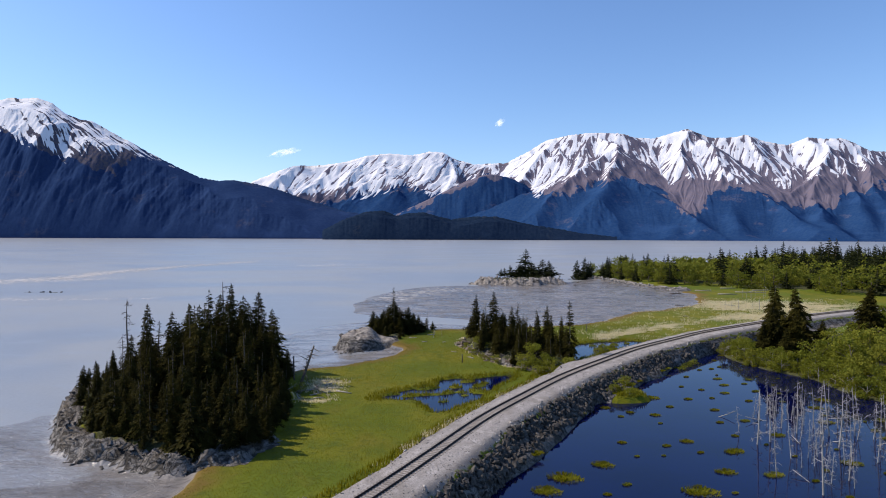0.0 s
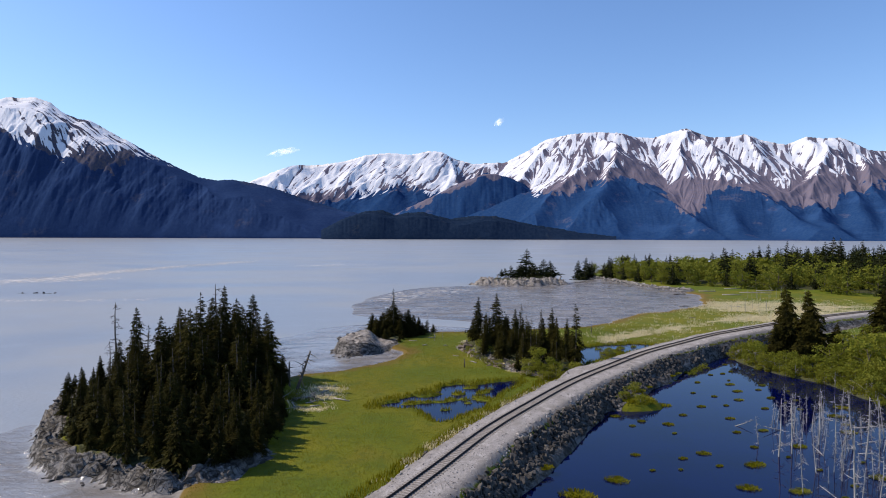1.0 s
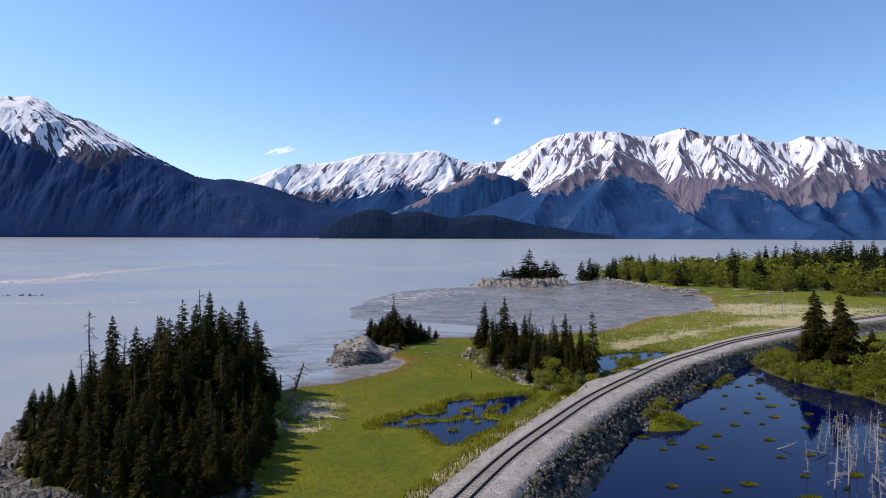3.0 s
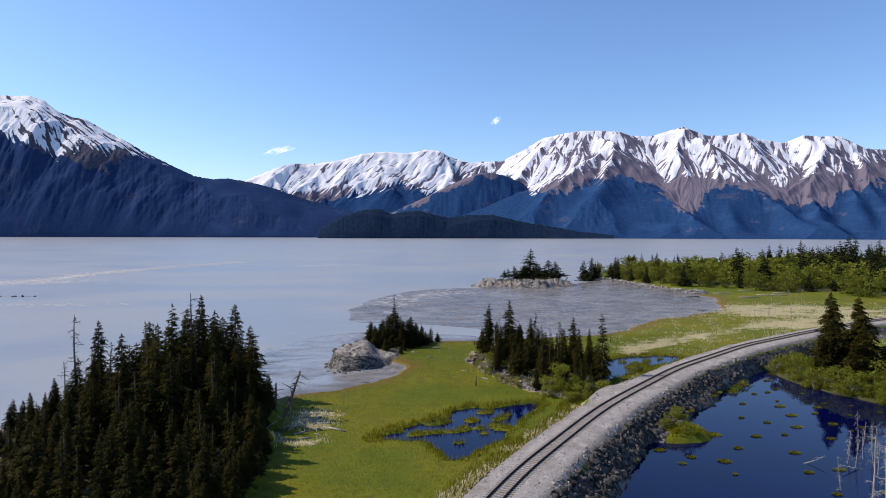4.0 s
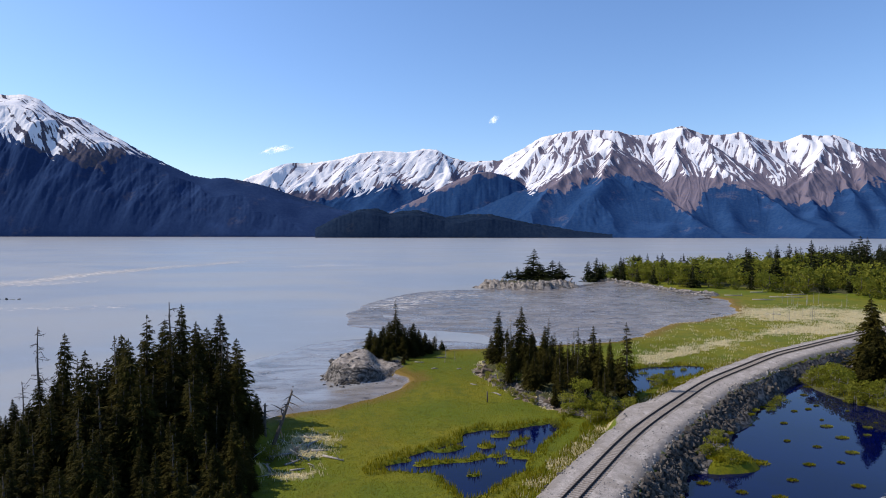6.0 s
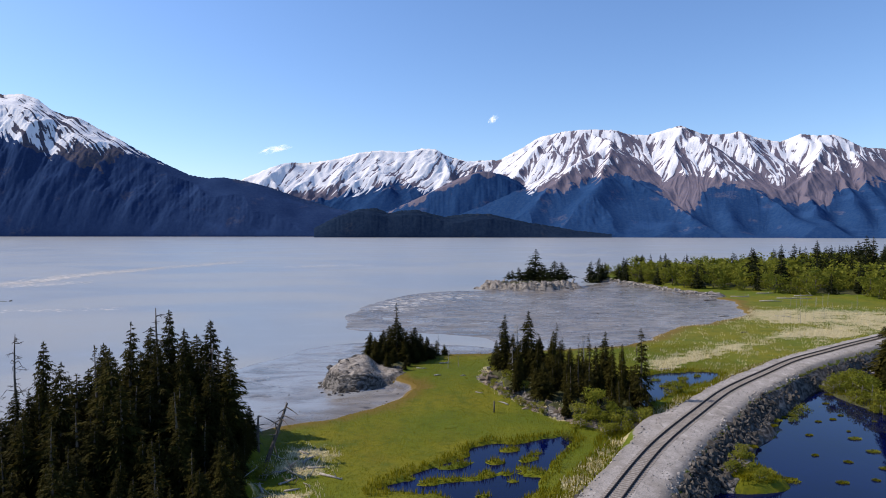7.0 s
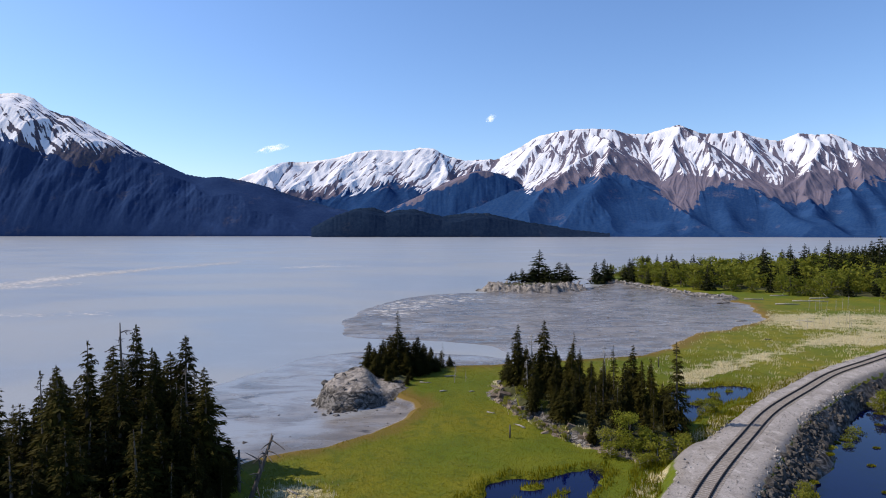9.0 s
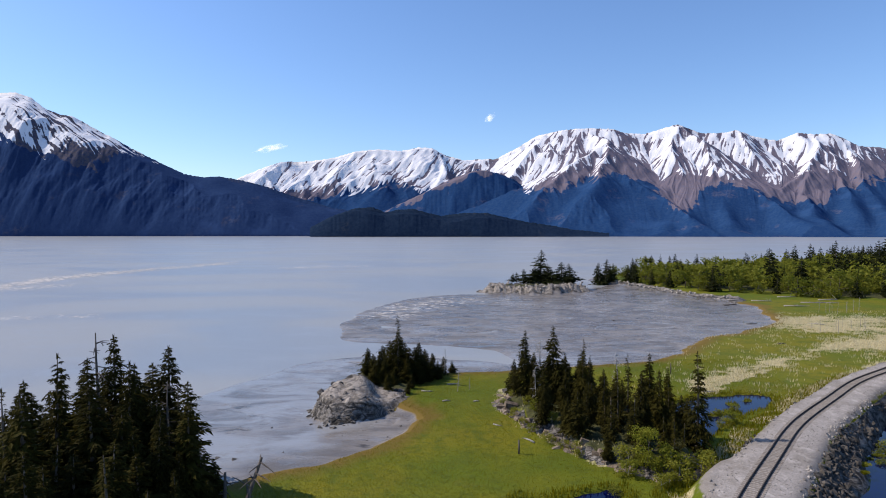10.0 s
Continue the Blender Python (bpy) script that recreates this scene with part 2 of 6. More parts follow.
    ripple = m.math("ADD", lumps, m.math("ADD", m.math("MULTIPLY", m.noise(0.25, 6, 0.55, (1.0, 1.7, 1.0), 1.0), 0.55), m.math("ADD", m.math("MULTIPLY", m.math("MULTIPLY", m.ramp(creek, 0.0, 0.02), broken), 0.5), m.math("MULTIPLY", scour, -0.7))))
    dry_ground = m.math("MAXIMUM", m.math("MAXIMUM", shore, bare), bank)
    return m.bump(m.mix(dry_ground, ripple, rise), 0.12, 0.8).mat


def sea_material():
    m = Nodes("silty_water", 0.3, 0.5)
    lanes, small = m.noise(0.006, 5, 0.55, (1.0, 2.2, 1.0), 0.8), m.noise(0.05, 5, 0.6, (1.0, 2.5, 1.0), 0.6)
    c = m.mix(m.ramp(lanes, 0.40, 0.60), (0.226, 0.250, 0.270), (0.272, 0.280, 0.272))
    c = m.mix(m.ramp(small, 0.5, 0.8), c, (0.262, 0.290, 0.312))
    m.color(c)
    m.rough(m.math("ADD", m.math("MULTIPLY", m.ramp(lanes, 0.35, 0.65), 0.08), 0.32))
    wave = m.noise(0.9, 4, 0.6, (1.0, 1.8, 1.0))
    return m.bump(wave, 0.16, 0.5).mat


def pond_material():
    m = Nodes("sky_tinted_pond_water", 0.02, 0.40)
    m.b.inputs["IOR"].default_value = 1.333
    # Blue of the reflected sky is put into the water's own colour.
    m.color(m.mix(m.ramp(m.noise(0.08, 4), 0.4, 0.7), (0.0002, 0.0022, 0.034), (0.0003, 0.0016, 0.022)))
    return m.bump(m.noise(1.3, 3), 0.012, 0.35).mat


def foliage(name, dark, light, through=0.25, rough=0.75, spec=0.15):
    m = Nodes(name, rough, spec)
    tone = m.math("ADD", m.math("MULTIPLY", m.island(), 0.55), m.math("MULTIPLY", m.random(), 0.45))
    m.color(m.mix(tone, dark, light))
    t = m.t.nodes.new("ShaderNodeBsdfTranslucent")
    t.inputs["Color"].default_value = (*[min(1, c * 1.3) for c in light], 1)
    mixed = m.t.nodes.new("ShaderNodeMixShader")
    mixed.inputs[0].default_value = through
    m.link(m.b.outputs[0], mixed.inputs[1])
    m.link(t.outputs[0], mixed.inputs[2])
    m.link(mixed.outputs[0], m.t.nodes["Material Output"].inputs[0])
    return m.mat


def plain(name, a, b, scale, rough=0.85, bump=0.02, squash=(1, 1, 1), spec=0.25, vary=0.0):
    m = Nodes(name, rough, spec)
    n = m.noise(scale, 6, 0.65, squash)
    c = m.mix(m.ramp(n, 0.32, 0.68), a, b)
    if vary:
        c = m.mix(m.math("MULTIPLY", m.random(), vary), c, tuple(v * 0.45 for v in a))
    return m.color(c).bump(n, bump).mat


GROUND = ground_material()
SEA = sea_material()
POND = pond_material()
NEEDLES = foliage("spruce_needles", (0.008, 0.009, 0.003), (0.052, 0.046, 0.008), 0.16, 0.8, 0.05)
NEEDLES_FAR = foliage("far_spruce_needles", (0.008, 0.012, 0.005), (0.032, 0.037, 0.011), 0.13, 0.8, 0.05)
LEAVES = foliage("alder_leaves", (0.070, 0.092, 0.008), (0.200, 0.205, 0.020), 0.38)
LEAVES_FAR = foliage("far_alder_leaves", (0.062, 0.086, 0.008), (0.180, 0.186, 0.021), 0.38)
WILLOW = foliage("willow_leaves", (0.090, 0.108, 0.010), (0.225, 0.220, 0.026), 0.35)
SEDGE = foliage("sedge_blades", (0.092, 0.112, 0.003), (0.168, 0.150, 0.005), 0.4)
STRAW = foliage("dry_grass_blades", (0.42, 0.365, 0.20), (0.70, 0.62, 0.42), 0.3)
BARK = plain("spruce_bark", (0.07, 0.055, 0.042), (0.15, 0.125, 0.10), 6.0, 0.95, 0.03, (1, 1, 0.2))
DEADWOOD = plain("bleached_dead_wood", (0.19, 0.18, 0.165), (0.38, 0.36, 0.335), 5.0, 0.9, 0.02, (1, 1, 0.15))
DARKWOOD = plain("weathered_dark_wood", (0.055, 0.045, 0.038), (0.14, 0.12, 0.10), 5.0, 0.9, 0.02, (1, 1, 0.15))
STONE = plain("riprap_stone", (0.032, 0.029, 0.026), (0.150, 0.137, 0.122), 1.8, 0.9, 0.05, vary=0.9)
SHORE_ROCK = plain("fractured_shore_rock", (0.020, 0.019, 0.018), (0.165, 0.152, 0.138), 1.9, 0.88, 0.10, (1.0, 0.7, 1.6), vary=0.3)
BROWN_ROCK = plain("brown_weathered_rock", (0.09, 0.068, 0.050), (0.30, 0.245, 0.19), 0.9, 0.9, 0.10, (1.0, 0.7, 1.6), vary=0.4)
TIE = plain("weathered_tie", (0.17, 0.150, 0.130), (0.27, 0.240, 0.210), 3.0, 0.92, 0.01, vary=0.35)
# Rusty steel, toned darker to take in the shadow beside the rail.
RAIL = plain("rusty_rail_steel", (0.020, 0.016, 0.014), (0.042, 0.032, 0.027), 8.0, 0.6, 0.002)
# Grease and rust, with the rail's shadow put into the same dark colour.
GREASE_AND_SHADE = plain("greasy_rusty_shade_strip", (0.030, 0.024, 0.020), (0.075, 0.060, 0.050), 7.0, 0.9, 0.02)
CRUSHED = plain("crushed_stone", (0.11, 0.100, 0.090), (0.42, 0.390, 0.355), 0.9, 0.92, 0.02)
FOAM_AND_GLINTS = plain("silty_foam_and_glints", (0.50, 0.48, 0.45), (0.72, 0.70, 0.67), 0.4, 0.8, 0.01)
PALE_ROCK = plain("pale_shore_rock", (0.16, 0.145, 0.13), (0.42, 0.385, 0.345), 0.6, 0.9, 0.1, (1.0, 0.7, 1.6))

# ---- plan of the place ----
RAIL_LINE = curve_through([(-50, -45), (-30, 0), (-12.6, 35.6), (-3.9, 53.1), (1.2, 63.9), (7.8, 78.3), (14.4, 90.1), (24.2, 106.2), (36.1, 122.3),
                           (45.6, 134.3), (58.4, 147.4), (70.1, 158.9), (83, 169), (94, 177.5), (118, 195), (138, 207.5), (152, 215), (180, 228), (240, 250)], 0.6)
COAST = curve_through([(-30, -200), (-27, 0), (-28, 45), (-27, 63), (-29, 75), (-34, 95), (-36, 112), (-31.5, 121.5), (-27.7, 124.4), (-22.4, 127), (-18.3, 129.7),
                       (-14.3, 135.9), (-10.6, 142.5), (-10.5, 148), (-15, 158), (-9, 175), (-2, 178), (8, 179.5), (22, 183), (36, 187.2), (48.4, 196),
                       (59, 209), (70, 222), (84.8, 232), (98, 245), (105, 256), (112, 275), (118.5, 294), (117, 305), (121, 325), (113, 330),
                       (107, 349), (99, 390), (86, 424), (100, 462), (160, 490), (280, 520), (480, 560), (1200, 600), (1200, -200)], 3.0)
MUD_NEAR = [(-90, 0), (-76, 55), (-68, 84), (-62, 92), (-58, 120), (-52, 160), (-45, 178), (-37, 193), (-27, 199), (-8, 196), (10, 190), (10, 120), (-20, 0)]
MUD_BAY = curve_through([(-41, 245), (-38, 285), (-20, 333), (10, 350), (40, 352), (75, 385), (95, 400), (125, 330), (125, 290), (110, 250), (84, 228),
                         (59, 205), (36, 183), (15, 190), (8, 206), (-1, 211), (-16, 215), (-34, 222), (-41, 245)], 3.0)
LILY_POND = curve_through([(-4, 40), (5, 57), (12.3, 68.5), (17.5, 78.6), (24.6, 92), (28, 100.5), (33, 100.5), (38.5, 102.3), (37.5, 109), (41, 115.8),
                           (46.5, 121.5), (51, 129), (58, 136.6), (65, 146.5), (69.5, 147.5), (69.2, 142), (69.8, 137), (72.0, 131), (74, 125.5), (77, 120), (78, 111), (80, 103),
                           (86, 90), (95, 60), (60, 10), (10, 10), (-4, 40)], 1.5)
BACK_POND = curve_through([(78, 153), (81, 158), (86, 164), (90, 163), (88, 156), (82, 151), (78, 153)], 1.5)
MARSH_POND = curve_through([(-10.8, 98.2), (-7.4, 102.6), (-4.4, 105.4), (-1.0, 108.8), (0.2, 111), (3.8, 114.8), (7.6, 114.4), (11, 116.4), (15.4, 118), (15.0, 114.6),
                            (12.2, 109.3), (9.2, 102.4), (5.9, 96.1), (1.7, 91), (0, 93.4), (-2.9, 97.6), (-6.5, 98.2), (-10.8, 98.2)], 1.0)
POND_BARS = [(-2.0, 101.6, 4.2, 0.9, 0.15), (3.6, 107.3, 1.6, 0.9, 0.2), (8.2, 108.3, 1.5, 0.9, 0.5), (8.3, 103.6, 2.3, 1.3, 0.1), (2.4, 103.2, 1.5, 1.0, 0.0), (-4.8, 100.2, 1.6, 0.6, 0.1),
             (11.6, 106.2, 0.9, 0.5, 0.3), (-1.4, 106.0, 3.0, 0.9, 0.5), (4.6, 103.6, 1.3, 0.6, 0.1), (9.6, 110.6, 1.4, 0.6, 0.4), (1.6, 97.2, 1.2, 0.5, 0.2), (7.0, 105.4, 1.2, 0.6, 0.0), (6.0, 111.8, 1.8, 0.8, 0.3), (5.4, 101.2, 1.0, 0.6, 0.0), (-7.4, 101.6, 1.4, 0.6, 0.2),
             (39.6, 147.2, 1.7, 1.0, 0.2), (43.0, 148.6, 2.2, 1.2, 0.3), (44.8, 153.6, 1.6, 0.8, 0.1), (38.6, 152.0, 1.2, 0.6, 0.0), (48.6, 155.8, 1.3, 0.7, 0.2)]
RAIL_POND = curve_through([(29.6, 131.4), (31.2, 143), (34, 151.6), (41, 157.3), (48, 159.5), (54, 158.3), (50.5, 153), (45.2, 148.3), (40, 143.5), (34.6, 137.4), (29.6, 131.4)], 1.0)
SEA_LEVEL, LILY_LEVEL, MARSH_LEVEL = 0.0, 0.25, 1.05


def spread(lo, hi, fine_lo, fine_hi, fine, grow):
    """Coordinates that are dense between fine_lo and fine_hi and thin out beyond."""
    mid = list(np.arange(fine_lo, fine_hi + fine * 0.5, fine))
    up, down, s = [mid[-1]], [mid[0]], fine
    while up[-1] < hi:
        s *= grow
        up.append(up[-1] + s)
    s = fine
    while down[-1] > lo:
        s *= grow
        down.append(down[-1] - s)
    return np.array(down[:0:-1] + mid + up[1:])


def mound(x, y, cx, cy, rx, ry, turn, rag, seed):
    """1 in the middle of a rocky knoll, 0 at its ragged foot, below 0 outside."""
    c, s = math.cos(turn), math.sin(turn)
    u, v = (x - cx) * c + (y - cy) * s, -(x - cx) * s + (y - cy) * c
    return 1 - np.sqrt((u / rx) ** 2 + (v / ry) ** 2) + rag * (fbm(x / 6.0, y / 6.0, 4, seed) - 0.5)


KNOLL_FOOT = [(-66, 112), (-66, 99), (-61, 88), (-54.8, 78), (-51, 73.5), (-45, 68.6), (-40, 67.2), (-34, 64.8), (-29, 65.6), (-22.5, 67.4), (-20, 75), (-22.5, 88), (-26, 103), (-30, 116), (-37, 122), (-46, 124), (-56, 120)]
STAND = [(-47, 79), (-41, 71.5), (-33, 69), (-24.5, 69.5), (-22.6, 76), (-25.6, 90), (-29.5, 103), (-33, 113), (-36, 118.5), (-44, 120), (-56, 114), (-63, 109), (-62, 100), (-58, 91)]
KNOLLS = [  # centre, radii, turn, height, raggedness
    (-39.5, 94.0, 23.0, 30.0, -0.05, 3.0, 0.30),
    (-19.6, 160.0, 7.6, 18.5, -0.22, 3.9, 0.35),
    (17.2, 142.0, 10.6, 23.0, 0.36, 2.6, 0.45),
    (38.0, 367.0, 29.0, 19.0, 0.12, 5.0, 0.40),
    (-212.0, 294.0, 13.0, 1.6, 0.05, 1.0, 0.5),
]


def lay_of_land(x, y):
    """Height of the ground and the layers that tell what covers it."""
    wx, wy = x + 5 * (fbm(x / 11, y / 11, 3, 5) - 0.5), y + 5 * (fbm(x / 11, y / 11, 3, 6) - 0.5)
    coast = inside_distance(wx, wy, COAST)
    mud = np.maximum(inside_distance(wx, wy, MUD_NEAR), inside_distance(wx, wy, MUD_BAY))
    rail = along_line(x, y, RAIL_LINE[::4])
    silt = 0.15 + 0.16 * (fbm(x / 16, y / 9, 5, 21) - 0.5) - 0.45 * step(0.90, 0.985, ridged(x / 34, y / 20, 2, 24)) + 0.012 * np.clip(coast + 30, 0, 30)
    z = -1.6 + (silt + 1.6) * step(-7.0, 1.0, mud)
    meadow = 1.35 + 0.35 * (fbm(x / 14, y / 14, 4, 31) - 0.5) + 0.12 * (fbm(x / 1.5, y / 1.5, 3, 32) - 0.5)
    z = np.maximum(z, 0) * (1 - step(-1.2, 1.6, coast)) + np.minimum(z, 0) * (1 - step(-3.0, 0.0, coast)) + meadow * step(-1.2, 1.6, coast)
    # woods rise gently on the far point and on the right
    wood = step(6, 22, inside_distance(x, y, [(88, 424), (112, 352), (142, 332), (172, 306), (197, 272), (225, 255), (300, 262), (1200, 300), (1200, 620), (100, 460)]))
    wood = np.maximum(wood, step(3, 9, inside_distance(wx, wy, [(55, 150), (60, 128), (69, 110), (77, 92), (85, 60), (300, 60), (300, 236), (180, 216), (120, 184), (95, 166), (80, 156)])))
    z = z + wood * (0.6 + 1.5 * fbm(x / 30, y / 30, 3, 41)) * step(0, 6, coast)
    # knolls of rock
    rock = np.full(x.shape, -1.0)
    for k, (cx, cy, rx, ry, turn, high, rag) in enumerate(KNOLLS):
        near = (np.abs(x - cx) < 60) & (np.abs(y - cy) < 60)
        if not near.any():
            continue
        u = mound(x[near], y[near], cx, cy, rx, ry, turn, rag, 50 + k)
        if k == 0:
            u = inside_distance(x[near], y[near], KNOLL_FOOT) / 17.0 + 0.22 * (fbm(x[near] / 6, y[near] / 6, 4, 50) - 0.5)
        slab, joint = blocks(x[near] / 2.7 + 0.4 * y[near] / 2.7, y[near] / 2.2, 60 + 7 * k)
        crag = 0.30 * ridged(x[near] / 3.3, y[near] / 2.4, 4, 60 + k) + 0.25 * ridged(x[near] / 9, y[near] / 7, 3, 66) + 0.50 * slab - 0.35 * step(0.16, 0.04, joint)
        chip, seam = blocks(x[near] / 1.25, y[near] / 1.5 + 0.5 * x[near] / 1.5, 64 + 7 * k)
        crag = crag + 0.30 * chip - 0.18 * step(0.18, 0.04, seam)
        rise = step(-0.04, 0.22, u) * (0.42 + 0.22 * u + 0.62 * crag * (1 - 0.5 * step(0.3, 0.7, u))) * high
        if k == 0:
            rise = step(-0.03, 0.085, u) * (0.34 + 0.30 * np.clip(u, 0, 0.5) + 0.62 * crag * (1 - 0.6 * step(0.25, 0.5, u))) * (high + 0.5 * step(-36, -54, x[near]))
        if k == 1:
            rise = step(-0.04, 0.20, u) * (0.62 + 0.42 * u + 0.20 * crag + 0.30 * crag * step(-17.5, -14.5, x[near] + 0.22 * (y[near] - 150))) * high * (0.36 + 0.64 * step(-15.5, -19.5, x[near] + 0.22 * (y[near] - 150)))
        z[near] = np.maximum(z[near], np.where(u > -0.04, z[near] * 0.4 + rise, -9))
        bare = np.where(u > -0.02, 0.75 - 0.9 * step(0.12, 0.32, u), -1.0)
        if k == 0:
            bare = bare * (1 - step(74, 80, y[near]) * step(-52, -47, x[near]))
        if k in (1, 3):
            bare = np.where(u > -0.02, 0.8 - 0.6 * step(0.45, 0.65, u), -1.0)
        if k == 3:
            bare = np.where(u > -0.02, 1.0 - 0.8 * step(0.45, 0.65, u), -1.0)
        if k == 1:
            bare = np.where(u > -0.02, 0.74 + 0.40 * step(0.10, 0.28, u) - 0.9 * step(158, 164, y[near] + 0.5 * x[near] + 9), -1.0)
        if k == 2:
            bare = np.where(u > 0.0, 0.60 - 0.5 * step(0.12, 0.3, u), -1.0)
        rock[near] = np.maximum(rock[near], bare)
        coast[near] = np.where(u > 0.03, np.maximum(coast[near], 6 + 10 * u), coast[near])
        wood[near] = np.maximum(wood[near], step(0.06, 0.3, u))
    # pale rocks along the far shore
    far = step(285, 330, y) * step(-5, -0.5, coast) * step(7, 3, coast) * step(75, 95, x)
    z = np.where(far > 0, np.maximum(z, far * (0.5 + 2.2 * ridged(x / 5, y / 5, 3, 71))), z)
    rock = np.maximum(rock, far * 1.0)
    # basins of the ponds
    lily = np.maximum(inside_distance(wx * 0.4 + x * 0.6, wy * 0.4 + y * 0.6, LILY_POND), inside_distance(x, y, BACK_POND))
    low = 0.66 + 0.13 * np.maximum(-lily, 0) + 0.3 * (fbm(x / 3, y / 3, 3, 77) - 0.5)
    z = np.where((x > 57) & (y < 230) & (lily < 1) & (z > 0), np.minimum(z, low), z)
    z = np.where(lily > -4, np.minimum(z, z + (-0.9 - z) * step(-0.8, 2.0, lily)), z)
    ragx, ragy = x + 2.6 * (fbm(x / 2.6, y / 2.6, 3, 82) - 0.5), y + 2.6 * (fbm(x / 2.6, y / 2.6, 3, 83) - 0.5)
    small = np.maximum(inside_distance(ragx, ragy, MARSH_POND), inside_distance(ragx, ragy, RAIL_POND))
    for bx, by, ra, rb, turn in POND_BARS:
        c, s = math.cos(turn), math.sin(turn)
        u, v = (x - bx) * c + (y - by) * s, -(x - bx) * s + (y - by) * c
        small = np.minimum(small, (np.sqrt((u / ra) ** 2 + (v / rb) ** 2) - 1 + 0.9 * (fbm(x / 1.2, y / 1.2, 3, 81) - 0.5)) * rb)
    z = z - np.clip(z - (MARSH_LEVEL - 0.5), 0, 9) * step(-0.7, 0.7, small)
    # embankment: flat crest, rough slopes
    a = np.abs(rail) + 0.9 * (fbm(x / 5, y / 5, 3, 91) - 0.5)
    pad = 2.0 * np.exp(-((y - 117) / 5) ** 2) * (rail < 0)
    crest, toe = np.where(rail > 0, 4.3, 3.2 + pad), np.where(rail > 0, 7.8, 5.8 + pad)
    bank = 3.88 - 0.12 * step(1.7, 4.1, a)
    slope = bank + (np.minimum(z, 0.6) - bank) * np.clip((a - crest) / (toe - crest), 0, 1)
    z = np.where(a < toe, np.maximum(z, slope), z)
    gravel = np.where(rail > 0, 4.8, 3.8 + pad) - np.abs(rail)
    # Dark stone colour under the riprap also stands for shade between the stones.
    rock = np.where((rail > 5.0) & (rail < 9.4), np.maximum(rock, 0.6), rock)
    band = 0.72 * step(17, 20, -rail) * step(29, 22, -rail) * step(36, 48, x) * step(125, 95, x)
    band = np.maximum(band, 0.62 * step(9, 14, -rail) * step(34, 19, -rail) * step(88, 108, x) * step(190, 140, x))
    band = np.maximum(band, 0.7 * step(26, 10, np.hypot((x - 128) * 0.55, y - 243)))
    band = np.maximum(band, 0.62 * step(4.6, 6.2, -rail) * step(9.0, 7.0, -rail) * step(60, 80, y))
    band = np.maximum(band, 0.42 * step(9, 3, np.hypot((x + 21), (y - 103) * 0.7)))
    ring = mound(x, y, 17.2, 142, 12.0, 25.0, 0.36, 0.4, 52)
    band = np.maximum(band, 0.6 * step(0.0, 0.1, ring) * step(0.4, 0.2, ring) * (x < 19))
    band = band + (1.5 * (fbm(x / 11, y / 5, 4, 95) - 0.5) + 1.3 * (fbm(x / 2.5, y / 1.6, 3, 96) - 0.5)) * step(0.02, 0.3, band)
    return z, coast, gravel, rock, band, wood, lily, small


def ground_height(x, y):
    return float(lay_of_land(np.array([float(x)]), np.array([float(y)]))[0][0])


def build_ground():
    xs, ys = spread(-5200, 5200, -66, 118, 0.62, 1.055), spread(-900, 4700, 48, 262, 0.62, 1.04)
    X, Y = np.meshgrid(xs, ys)
    z, coast, gravel, rock, band, wood, _, _ = lay_of_land(X, Y)
    me = grid_mesh("ground", X, Y, z, GROUND)
    for name, v in (("coast", coast), ("rail", gravel), ("rock", rock), ("dry", band), ("wood", wood)):
        store(me, name, np.clip(v, -50, 50))
    store(me, "lumpy", step(96, 72, Y + 0.3 * (X + 40)) * step(-0.5, -3, coast) + 0.35 * step(215, 235, Y) * step(-1, -20, coast) * (fbm(X / 30, Y / 22, 4, 44) > 0.5))
    store(me, "wet", step(208, 190, Y) * step(-3, -9, coast))
    return tagged(new("ground", me), "green tidal marsh, grey silt and gravel embankment", "ground", kind="structure")


def flat_sheet(name, rings, z, material, label):
    """Still water that follows the outlines, drawn a little wider so that it runs under the banks."""
    verts, faces = [], []
    for line in rings:
        p = line[:-1]
        t = np.roll(p, -1, 0) - np.roll(p, 1, 0)
        n = np.stack([t[:, 1], -t[:, 0]], 1) / (np.linalg.norm(t, axis=1)[:, None] + 1e-9)
        area = float(np.sum(p[:, 0] * np.roll(p[:, 1], -1) - p[:, 1] * np.roll(p[:, 0], -1)))
        wide = p + n * (2.2 if area > 0 else -2.2)
        order = range(len(verts), len(verts) + len(wide))
        faces.append(tuple(order) if area > 0 else tuple(order)[::-1])
        verts += [(x, y, z) for x, y in wide]
    return tagged(new(name, mesh_of(name, verts, faces, material)), label, "water", kind="structure")


ground = build_ground()
sx, sy = np.meshgrid(spread(-5600, 5600, -100, 100, 40, 1.3), spread(-600, 4850, 0, 400, 40, 1.3))
tagged(new("sea", grid_mesh("sea", sx, sy, np.full(sx.shape, SEA_LEVEL), SEA)), "grey silty tidal water of the wide inlet", "water", kind="structure")
flat_sheet("lily_pond", [LILY_POND, BACK_POND], LILY_LEVEL, POND, "dark blue still pond beside the railway bank")
flat_sheet("marsh_pond", [MARSH_POND], MARSH_LEVEL, POND, "small blue pool in the green marsh")
flat_sheet("trackside_pond", [RAIL_POND], MARSH_LEVEL, POND, "blue pool between the spruces and the railway")


